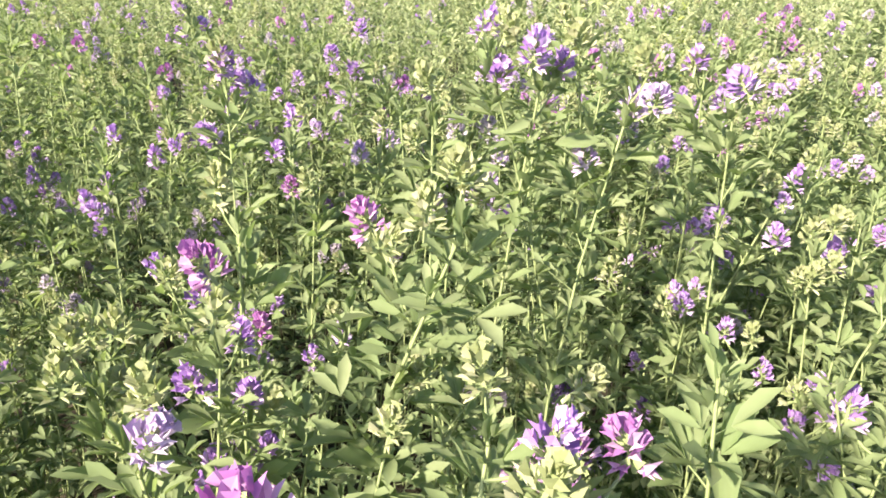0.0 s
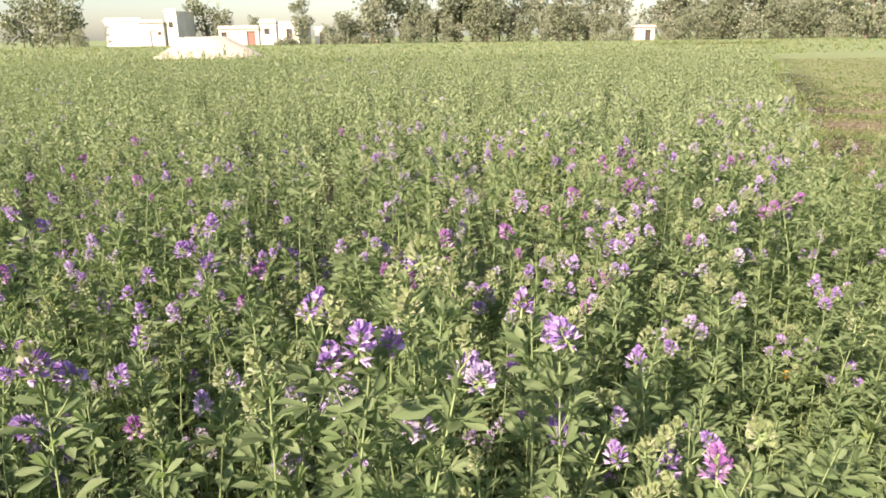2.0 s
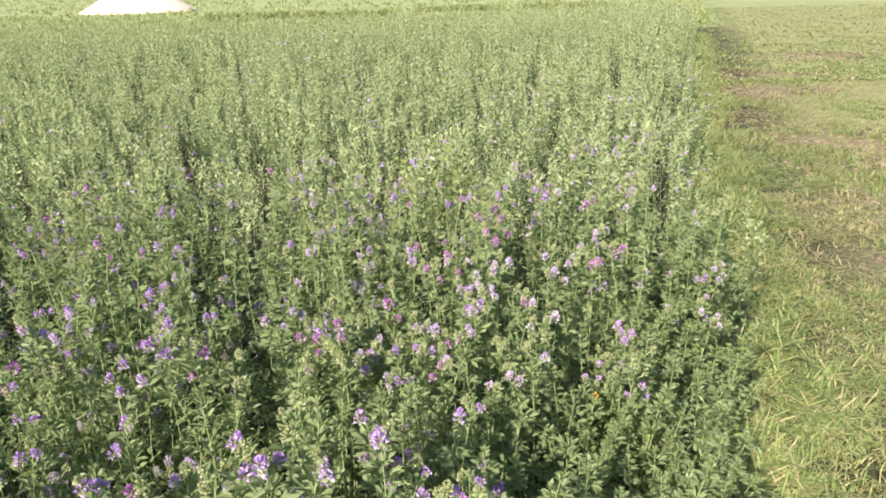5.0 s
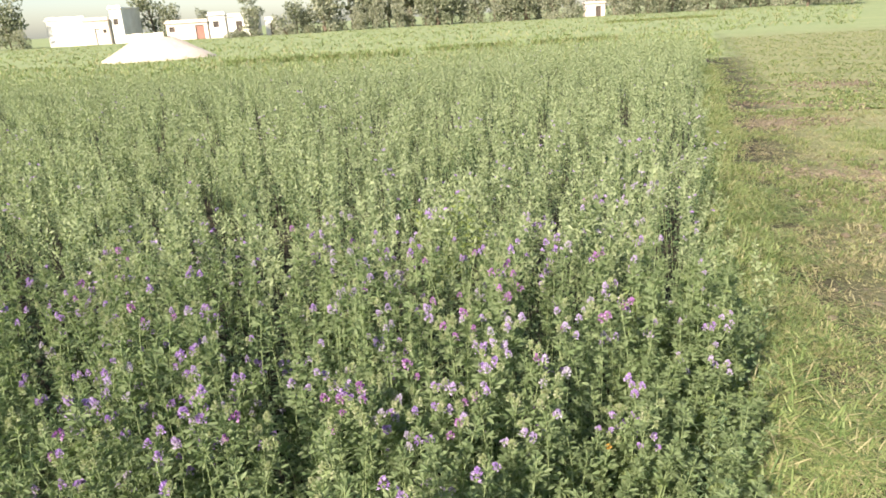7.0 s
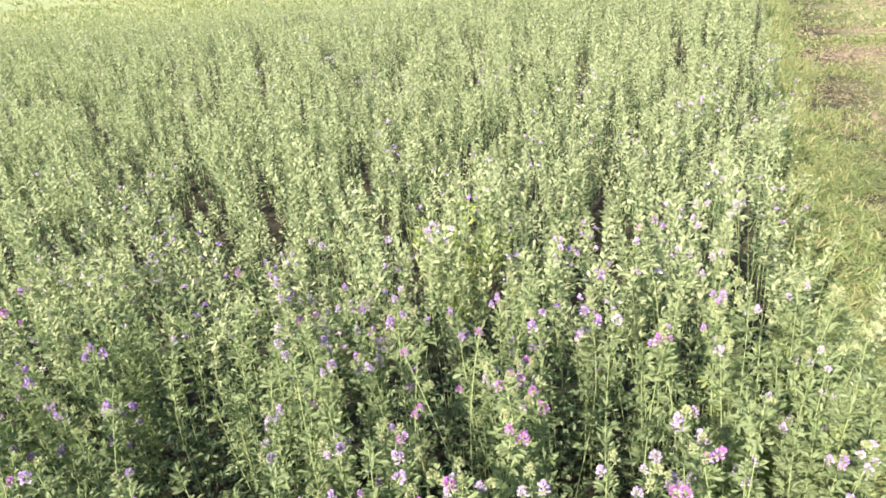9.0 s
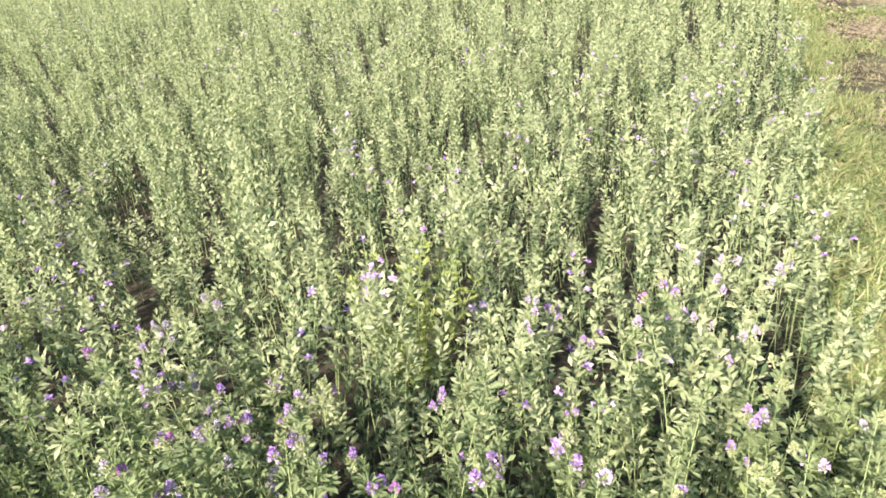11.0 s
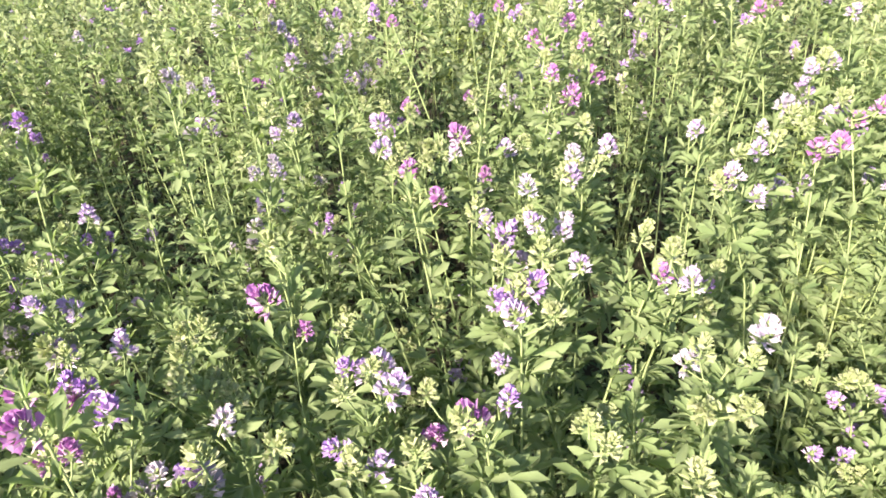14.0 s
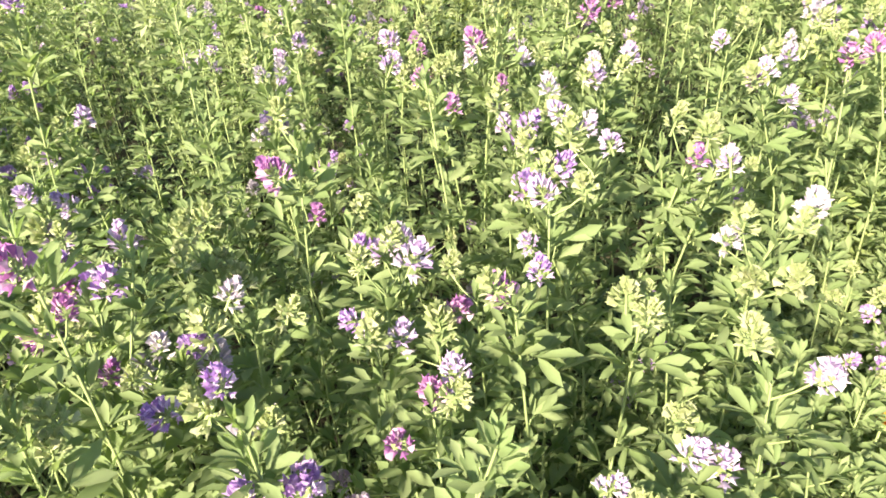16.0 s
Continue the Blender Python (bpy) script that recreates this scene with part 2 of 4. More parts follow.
def turned(az, el):
    return np.array([math.cos(az) * math.cos(el), math.sin(az) * math.cos(el), math.sin(el)])


def trifoliate(soup, at, az, el, size, rng, mat=0, fine=True, stalk=0.4):
    """A leaf stalk with three leaflets."""
    way = turned(az, el)
    tip = at + way * size * stalk
    if fine:
        b = basis(way)
        soup.add(np.array([at - b[:, 0] * .0005, at + b[:, 0] * .0005, tip]), [(0, 1, 2)], mat)
    for da, de, k in ((0, -0.15, 1.0), (0.75, -0.2, 0.92), (-0.75, -0.2, 0.92)):
        leaflet(soup, tip, turned(az + da + rng.normal(0, .15), el + de + rng.normal(0, .25)), size * k * rng.uniform(.85, 1.1), rng, mat, fine)


def stem_path(height, lean, az, rng, n=8):
    s = np.linspace(0, 1, n)
    bend = rng.normal(0, 0.05, 2)
    out = lean * height * s ** 1.3
    x = math.cos(az) * out + bend[0] * height * np.sin(s * 3.1) * s
    y = math.sin(az) * out + bend[1] * height * np.sin(s * 3.1) * s
    return np.stack([x, y, height * s * (1 - 0.15 * lean)], 1)


def along(path, s):
    x = s * (len(path) - 1)
    i = min(int(x), len(path) - 2)
    return path[i] + (path[i + 1] - path[i]) * (x - i)


def raceme_mesh(seed, size=0.014):
    """A compact head of small pea flowers round a short axis; slot 0 petals, slot 1 green calyces."""
    rng, s = np.random.default_rng(seed), Soup()
    n = int(rng.integers(18, 26))
    tube(s, [(0, 0, -.004), (0, 0, size * .5)], (.0008, .0006), 3, 1)
    for i in range(n):
        k = i / n
        az, el = i * 2.399 + rng.normal(0, .3), -0.35 + 1.6 * k + rng.normal(0, .15)
        at, way = np.array([0, 0, size * (.05 + .48 * k)]), turned(az, el)
        ln = size * rng.uniform(.34, .46)
        b = basis(way)
        mid = at + way * ln * .55
        s.add(np.array([at, mid + b[:, 0] * .0012, mid - b[:, 0] * .0012]), [(0, 1, 2)], 1)
        up = way * .75 + b[:, 2] * .65
        w = ln * rng.uniform(.62, .88)
        tip = mid + up * ln * .85
        s.add(np.array([mid, mid + up * ln * .5 + b[:, 0] * w * .5 + way * .0012, mid + up * ln * .5 - b[:, 0] * w * .5 + way * .0012, tip, mid + up * ln * .5 - way * .0004]),
              [(0, 1, 4), (0, 4, 2), (4, 1, 3), (4, 3, 2)], 0)
        front = mid + way * ln * .8
        s.add(np.array([mid - b[:, 0] * w * .32, mid + b[:, 0] * w * .32, front, mid + b[:, 2] * .0012 + way * ln * .4, mid - b[:, 2] * .0014 + way * ln * .35]),
              [(0, 3, 2), (3, 1, 2)], 0)
    return s.mesh("flower_head")


HEADS = {}


def head(kind, k):
    if (kind, k) not in HEADS:
        data = raceme_mesh(100 + k, 0.0138 + 0.0013 * (k % 3))
        data.materials.append(PETALS[kind])
        data.materials.append(STEM)
        HEADS[kind, k] = data
    return HEADS[kind, k]


def shoot(parent, rng, height, lean, az, root, flowers=(), fine=True, leaf=None):
    """One stem with its leaves and flower heads, as parts."""
    path = stem_path(height, lean, az, rng) + np.array([*root, 0])
    st, lf = Soup(), Soup()
    tube(st, path, np.linspace(.0017, .0008, len(path)), 4)
    big = 1.0 if fine else 1.22
    nodes = int(height * 0.92 / (.0255 * big))
    a = rng.uniform(0, 6.3)
    for i in range(nodes):
        s = 0.06 + 0.92 * i / nodes
        at = along(path, s)
        a += 2.6 + rng.normal(0, .35)
        size = rng.uniform(.021, .032) * big * (1.12 - .30 * s)
        form = (1 if fine else 2) if s > .72 else 2 if s > .45 and fine else 0
        pale = lambda k: 1 if rng.random() < (s + k - (.56 if fine else .60)) / .27 else 0  # noqa: E731
        if s > .4 or rng.random() < .55:
            trifoliate(lf, at, a, rng.uniform(.1, .95), size, rng, pale(0), form)
        if s > .45 and rng.random() < .8:
            w = turned(a + rng.normal(0, .8), rng.uniform(.6, 1.2))
            ln = rng.uniform(.012, .065) * (1.25 - s)
            if s > .6:
                tube(st, [at, at + w * ln], (.0007, .0005), 3)
            n = 3 if s > .55 and fine else 2
            for j in range(n):
                trifoliate(lf, at + w * ln * (j + 1) / n, a + 2.4 * j + rng.uniform(-.8, .8), rng.uniform(.3, 1.25), size * rng.uniform(.6, .9), rng, pale(.06), form)
    top = path[-1]
    for i in range(10):
        trifoliate(lf, top - np.array([0, 0, .005 * i * big]), i * 2.4 + a, 1.35 - .11 * i + rng.normal(0, .12), (rng.uniform(.010, .014) + .0013 * i) * big, rng, 1, 1 if fine else 2, .4)
    heads = []
    b = rng.uniform(0, 6.3)
    for s, kind in flowers:
        at = along(path, s)
        b += 2.3 + rng.normal(0, .4)
        tip = at + turned(b, rng.uniform(.4, 1.1)) * rng.uniform(.012, .030)
        tube(st, [at, (at + tip) / 2 + np.array([0, 0, -.002]), tip], (.0008, .0007, .0007), 3)
        heads.append((kind, tip))
    stem = link_mesh("stem", st.mesh("stem", True), STEM, parent)
    link_mesh("foliage", lf.mesh("foliage", True), [leaf or LEAF, YOUNG] if fine else [SHADED_LEAF, SUNLIT_MINT], stem)
    for kind, tip in heads:
        f = new("flower_head", head(kind, int(rng.integers(0, 6))))
        f.parent = stem
        f.matrix_basis = Matrix.Translation(tip) @ pose(0, 0, 0, rng.normal(0, 18), rng.normal(0, 18), rng.uniform(0, 360)) @ Matrix.Scale(rng.uniform(.95, 1.4) if fine else rng.uniform(.9, 1.2), 4)
    return stem

# ---- ground ----
rng = np.random.default_rng(7)


def spread(lo, hi, n, power):
    u = np.linspace(-1, 1, n)
    c = np.sign(u) * np.abs(u) ** power
    return np.where(c < 0, -c * lo, c * hi)


xs, ys = spread(-700, 700, 121, 3.0), spread(-300, 1400, 121, 3.0)
gx, gy = np.meshgrid(xs, ys)
gz = np.zeros_like(gx)
for i in np.ndindex(gx.shape):
    if abs(gx[i]) < 20 and -5 < gy[i] < 30:
        gz[i] = 0.016 * noise.noise(Vector((gx[i] * 1.7, gy[i] * 1.7, 0))) - 0.03
idx = np.arange(gx.size).reshape(gx.shape)
a, b, c, d = idx[:-1, :-1].ravel(), idx[:-1, 1:].ravel(), idx[1:, 1:].ravel(), idx[1:, :-1].ravel()
ground = link_mesh("ground", tri_mesh("ground", np.stack([gx.ravel(), gy.ravel(), gz.ravel()], 1), np.concatenate([np.stack([a, b, c], 1), np.stack([a, c, d], 1)]), None, True), ground_material())
tagged(ground, "bare soil and dry grass ground of farm fields", "ground", kind="structure")


def height_at(x, y):
    if abs(x) < 20 and -5 < y < 30:
        return 0.016 * noise.noise(Vector((x * 1.7, y * 1.7, 0))) - 0.031
    return -0.005


# ---- the alfalfa crop ----
HOLES = [(0.05, 1.57, 0.12, 0.23), (0.35, 1.50, 0.10, 0.23), (-0.56, 2.05, 0.10, 0.10), (-0.95, 2.75, 0.13, 0.13), (-0.28, 0.70, 0.09, 0.09), (0.13, 0.96, 0.05, 0.06), (-0.37, 0.97, 0.08, 0.08), (-0.84, 0.93, 0.10, 0.10),
         (-0.31, 0.60, 0.08, 0.08), (-0.17, 0.62, 0.06, 0.06), (-0.60, 0.83, 0.08, 0.08), (-0.45, 0.45, 0.08, 0.08), (-0.03, 1.06, 0.05, 0.07), (-0.53, 1.60, 0.07, 0.07), (-0.20, 1.30, 0.06, 0.06), (0.48, 1.63, 0.06, 0.08), (-0.36, 0.38, 0.09, 0.09)]


def edge_x(y):
    return EDGE0 + EDGE1 * y - 0.10 + 0.10 * noise.noise(Vector((1.5, y * 1.1, 6)))


def left_x(y):
    return -0.40 - 0.92 * max(y, 0.0)


def canopy(x, y):
    """Height of the crop."""
    h = 0.615 - 0.03 * math.exp(-(((y - 0.95) / 0.35) ** 2))
    h += 0.07 * noise.noise(Vector((x * 2.1 + 5, y * 2.1, 1))) + 0.03 * noise.noise(Vector((x * 0.5, y * 0.5, 4)))
    near = edge_x(y) - x
    h *= 0.70 + 0.30 * min(1.0, max(0.0, (near + 0.02) / 0.32))
    for t, eye, target, roll in PATH:
        away = math.hypot(x - eye[0], y - eye[1])
        if away < 0.22:
            h = min(h, eye[2] - 0.17 + 0.35 * max(0.0, away - 0.1))
    return h


def in_hole(x, y):
    return any(math.hypot((x - hx) / rx, (y - hy) / ry) < 1 for hx, hy, rx, ry in HOLES)


KINDS = ["purple", "purple", "magenta", "lilac", "white"]


def alfalfa(seed, shoots, blooms, kinds, fine, leaf):
    """A plant: several stems from one crown, some in flower. Built about 0.6 m high."""
    r = np.random.default_rng(seed)
    ob = new("alfalfa_plant")
    for i in range(shoots):
        az = i * 2.399 + r.normal(0, .3)
        flowers = []
        if r.random() < blooms:
            kind = kinds[int(r.integers(len(kinds)))]
            flowers = [(r.uniform(.90, 1.0), kind) for _ in range(int(r.integers(2, 5)))] + [(r.uniform(.97, 1.0), 'bud')]
        root = (math.cos(az) * r.uniform(.01, .045), math.sin(az) * r.uniform(.01, .045))
        shoot(ob, r, 0.6 * r.uniform(.58 if fine else .70, 1.10), r.uniform(.01, .14 if fine else .10), az, root, flowers, fine, leaf)
    return ob


def plant_set(seed, fine, leaf=None, words_plain="leafy green alfalfa plant without flowers in the crop"):
    """Plants without and with flowers, to be copied over the field."""
    plain_ones, bloomers = [], []
    for k in range(5):
        p = alfalfa(seed + k, 7, 0.0, KINDS, fine, leaf)
        plain_ones.append(tagged(p, words_plain, "plant", "alfalfa plants in the field"))
    for k, (share, kinds, words) in enumerate([(.8, ["purple", "purple", "bud"], "violet purple"), (.8, ["purple", "lilac", "bud"], "violet and lilac"), (.75, ["magenta", "lilac", "bud"], "magenta purple"), (.75, ["lilac", "white", "bud"], "pale lilac"), (.6, ["purple", "white", "bud"], "purple and whitish"), (.75, ["lilac", "purple"], "lilac")]):
        p = alfalfa(seed + 40 + k, 7, share, kinds, fine, leaf)
        bloomers.append(tagged(p, "alfalfa plant with small " + words + " flower heads", "plant", "alfalfa plants in the field"))
    return plain_ones, bloomers


SETS = [plant_set(20, True), plant_set(120, False), plant_set(220, True, MARGIN_LEAF, "yellow-green alfalfa plant without flowers at the crop edge")]
NEAR_FINE = 1.9
spots = []
NEAR_END = 2.0
y0, j = -0.4, 0
while y0 < NEAR_END:
    step = 0.150 if y0 < 1.4 else 0.178
    y0 += step
    j += 1
    i = 0
    x0 = left_x(y0)
    while x0 + i * step < edge_x(y0):
        x, y = x0 + i * step + rng.uniform(-.05, .05) + (j % 2) * step / 2, y0 + rng.uniform(-.05, .05)
        i += 1
        if x > edge_x(y) or in_hole(x, y) or (y > 1.4 and noise.noise(Vector((x * 3.2, y * 3.2, 31))) < -.27):
            continue
        spots.append((x, y))
for _ in range(60):
    y = rng.uniform(-.3, 2.0)
    x = edge_x(y) - .38 * rng.random() ** 1.2
    if not in_hole(x, y):
        spots.append((x, y))
used = set()
for x, y in spots:
    bloom = 0.7 if y < 0.7 else 0.42 if y < 1.2 else 0.6 if y < 1.9 else 0.35
    bloom *= 0.5 + 0.9 * (0.5 + noise.noise(Vector((x * 1.3, y * 1.3, 9))))
    margin = edge_x(y) - x < 0.34 + 0.22 * noise.noise(Vector((x * 2.5, y * 2.5, 51)))
    pool = SETS[2 if margin and y < 2.3 else 0 if y < NEAR_FINE else 1][1 if rng.random() < bloom * (.5 if margin else 1) else 0]
    src = pool[int(rng.integers(len(pool)))]
    s = canopy(x, y) / 0.6
    m = Matrix.Translation((x, y, height_at(x, y) - 0.01)) @ pose(0, 0, 0, rng.normal(0, 3), rng.normal(0, 3), rng.uniform(0, 360)) @ Matrix.Diagonal((0.95, 0.95, s, 1))
    if src in used:
        copy_thing(src, m)
    else:
        used.add(src)
        src.matrix_basis = m

# low leaves shading the soil between plants, with the shade also in their colour
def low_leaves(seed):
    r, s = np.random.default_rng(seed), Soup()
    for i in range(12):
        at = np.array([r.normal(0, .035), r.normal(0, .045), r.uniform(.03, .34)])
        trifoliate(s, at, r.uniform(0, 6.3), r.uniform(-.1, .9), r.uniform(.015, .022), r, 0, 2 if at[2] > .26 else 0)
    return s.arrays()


under = [low_leaves(440 + k) for k in range(5)]
# single tall flowering stems where they stand out of the crop
STALKS_NEAR = [(-0.06, 0.39, 0.73, 'p'), (-0.03, 0.40, 0.72, 'p'), (0.02, 0.42, 0.70, 'l'), (0.08, 0.48, 0.69, 'p'), (-0.16, 0.48, 0.63, 'l'), (0.12, 0.51, 0.61, 'p'), (-0.22, 0.38, 0.70, 'p'), (-0.08, 0.28, 0.65, 'm'), (0.06, 0.50, 0.70, 'p'), (-0.39, 0.75, 0.62, 'p'), (-0.50, 0.74, 0.70, 'p'), (-0.07, 0.45, 0.60, 'p'), (0.21, 0.61, 0.53, 'p'), (-0.10, 0.42, 0.68, 'b'), (-0.02, 0.46, 0.74, 'b'), (-0.31, 0.77, 0.66, 'p'), (-0.24, 0.52, 0.58, 'm'), (-0.30, 0.60, 0.60, 'p'), (-0.06, 0.24, 0.60, 'b'), (-0.13, 0.22, 0.62, 'p'), (0.01, 0.22, 0.60, 'm'), (0.02, 0.165, 0.635, 'm'), (-0.005, 0.175, 0.65, 'p'), (-0.03, 0.24, 0.69, 'b'), (-0.13, 0.16, 0.62, 'l')]
STALKS_MID = [(-0.32, 1.17, 0.67, 'l'), (-0.15, 1.43, 0.71, 'w'), (-0.19, 0.95, 0.60, 'l'), (-0.55, 1.20, 0.64, 'm'), (0.40, 1.23, 0.59, 'l'), (0.21, 1.41, 0.66, 'm'), (0.18, 1.24, 0.60, 'l'), (0.36, 1.28, 0.59, 'l'), (-0.50, 1.21, 0.66, 'l'), (-0.31, 2.11, 0.62, 'w'), (-0.51, 1.66, 0.60, 'w'), (0.24, 1.48, 0.64, 'm'), (0.26, 1.42, 0.64, 'm'), (0.52, 2.00, 0.67, 'm'), (0.56, 2.06, 0.66, 'p'), (0.49, 1.96, 0.65, 'l'), (0.02, 1.39, 0.57, 'm'), (-0.17, 1.07, 0.70, 'p'), (0.49, 1.62, 0.62, 'p'), (0.19, 1.49, 0.61, 'm'), (-0.11, 1.18, 0.70, 'w'), (-0.18, 1.57, 0.69, 'm'), (0.37, 1.69, 0.63, 'p'), (0.41, 1.64, 0.63, 'w'), (0.50, 1.58, 0.63, 'm'), (0.59, 1.56, 0.62, 'l'), (-0.24, 1.62, 0.63, 'w'), (0.04, 1.66, 0.63, 'p'), (-0.44, 1.91, 0.63, 'm'), (-0.18, 1.71, 0.63, 'm'), (0.22, 1.33, 0.63, 'm'), (-0.03, 1.78, 0.63, 'l')]
STALKS_FRONT = [(0.07, 0.97, 0.59, 'p'), (0.10, 0.89, 0.57, 'p'), (0.13, 0.86, 0.56, 'm'), (0.17, 0.91, 0.58, 'p'), (0.15, 0.92, 0.58, 'm'), (0.10, 0.92, 0.58, 'l'), (0.13, 0.89, 0.57, 'l'), (0.06, 1.28, 0.60, 'l'), (0.10, 1.19, 0.60, 'm'), (0.28, 1.04, 0.60, 'm'), (0.17, 1.02, 0.60, 'p'), (0.18, 1.02, 0.60, 'p'), (0.19, 0.99, 0.59, 'l'), (0.22, 1.02, 0.60, 'l'), (0.21, 1.10, 0.60, 'l'), (0.17, 1.09, 0.60, 'p'), (0.25, 1.25, 0.60, 'l'), (0.23, 1.20, 0.60, 'w'), (0.37, 1.17, 0.60, 'l'), (0.30, 1.04, 0.60, 'l'), (-0.18, 1.09, 0.60, 'l'), (-0.07, 0.91, 0.58, 'p'), (-0.05, 0.87, 0.57, 'm'), (0.00, 0.87, 0.57, 'p'), (0.03, 0.90, 0.57, 'w'), (-0.02, 0.87, 0.57, 'w'), (-0.12, 0.94, 0.58, 'm'), (0.25, 0.84, 0.56, 'l'), (0.22, 0.82, 0.55, 'l'), (0.29, 0.87, 0.57, 'l'), (0.50, 1.31, 0.60, 'm'), (0.32, 0.97, 0.59, 'w'), (-0.16, 1.01, 0.59, 'l'), (0.04, 0.83, 0.55, 'w'), (0.10, 0.95, 0.59, 'l'), (-0.10, 0.94, 0.58, 'p'), (-0.12, 0.97, 0.58, 'l'), (-0.09, 0.87, 0.57, 'm'), (0.26, 1.41, 0.60, 'm'), (0.23, 1.35, 0.60, 'm'), (0.24, 1.18, 0.60, 'l'), (0.22, 1.15, 0.60, 'w'), (0.35, 1.14, 0.60, 'm'), (0.45, 1.24, 0.60, 'm'), (0.42, 1.27, 0.60, 'w'), (-0.07, 1.32, 0.60, 'l'), (-0.14, 1.43, 0.60, 'm'), (-0.08, 1.55, 0.60, 'w'), (0.24, 0.93, 0.57, 'b'), (0.30, 0.95, 0.58, 'b'), (-0.10, 0.86, 0.56, 'b')]
WORDS = {"p": ("purple", "violet purple"), "m": ("magenta", "magenta"), "l": ("lilac", "pale lilac"), "w": ("white", "whitish"), "b": ("bud", "unopened yellow-green")}


def stalk(x, y, z, code, seed, most=4):
    r = np.random.default_rng(seed)
    kind, words = WORDS[code]
    ob = new("flowering_alfalfa")
    az, lean = r.uniform(0, 6.3), r.uniform(.03, .12)
    h = z + 0.005
    path_top = lean * h
    base = (x - math.cos(az) * path_top, y - math.sin(az) * path_top)
    n = int(r.integers(1, most))
    shoot(ob, r, h, lean, az, (0, 0), [(.985 - .025 * i, kind) for i in range(n)] + [(1.0, 'bud')])
    ob.matrix_basis = Matrix.Translation((base[0], base[1], -0.02))
    return tagged(ob, "tall alfalfa stem with " + words + " flower heads", "plant", "tall flowering alfalfa stems")


for k, (x, y, z, code) in enumerate(STALKS_NEAR + STALKS_MID + STALKS_FRONT):
    stalk(x, y, z, code, 500 + k, 4 if k < len(STALKS_NEAR) else 3)


WEED = foliage("weed_leaf", [(0.0, (0.20, 0.27, 0.06)), (0.5, (0.31, 0.37, 0.10)), (1.0, (0.42, 0.46, 0.16))], 0.45, 0.6)
ORANGE = foliage("orange_petal", [(0.0, (0.50, 0.25, 0.04)), (1.0, (0.68, 0.42, 0.09))], 0.25, 0.6, (1.2, 0.8, 0.3))


def feathery_weed(x, y, tall, seed):
    """A bright bushy weed with finely cut leaves."""
    r = np.random.default_rng(seed)
    ob = new("weed")
    for i in range(9):
        az = i * 2.4
        path = stem_path(tall * r.uniform(.75, 1.05), r.uniform(.1, .42), az, r, 6)
        st, lf = Soup(), Soup()
        tube(st, path, np.linspace(.002, .0008, 6), 4)
        for k in range(26):
            q = .35 + .65 * k / 26
            at, a = along(path, q), k * 2.4 + r.normal(0, .3)
            w = turned(a, r.uniform(.2, .9))
            ln = .07 * (1.25 - q)
            tube(st, [at, at + w * ln], (.0007, .0004), 3)
            for j in range(7):
                for sgn in (-1, 1):
                    leaflet(lf, at + w * ln * (.25 + .11 * j), turned(a + sgn * .9, r.uniform(.1, .8)), .016 * r.uniform(.7, 1.2), r, 0, False, .8)
        stem = link_mesh("stem", st.mesh("stem", True), STEM, ob)
        link_mesh("foliage", lf.mesh("foliage"), WEED, stem)
    ob.matrix_basis = Matrix.Translation((x, y, -.02))
    return tagged(ob, "bright yellow-green feathery weed in the alfalfa crop", "plant")


def marigold(x, y, tall, seed):
    """One orange flower on a thin stem."""
    r = np.random.default_rng(seed)
    ob = new("wild_flower")
    path = stem_path(tall, .06, 1.0, r, 6)
    st, lf, fl = Soup(), Soup(), Soup()
    tube(st, path, np.linspace(.0016, .001, 6), 5)
    for k in range(9):
        leaflet(lf, along(path, .2 + .08 * k), turned(k * 2.4, .6), .035, r, 0, 1, .7)
    for ring, (n, el, ln) in enumerate(((11, .85, .011), (9, 1.1, .010), (6, 1.35, .008))):
        for k in range(n):
            leaflet(fl, path[-1] + np.array([0, 0, .003 * ring]), turned(k * 6.283 / n + ring * .3, el + r.normal(0, .08)), ln, r, 0, 1, 1.5, .2)
    stem = link_mesh("stem", st.mesh("stem", True), STEM, ob)
    link_mesh("foliage", lf.mesh("foliage", True), LEAF, stem)
    link_mesh("flower_head", fl.mesh("flower_head"), ORANGE, stem, "orange flower head")
    ob.matrix_basis = Matrix.Translation((x - .03 * tall, y - .05 * tall, -.02))
    return tagged(ob, "small orange wild flower on a thin green stem", "flower")


feathery_weed(0.02, 2.42, 0.60, 61)
marigold(0.425, 0.99, 0.42, 62)



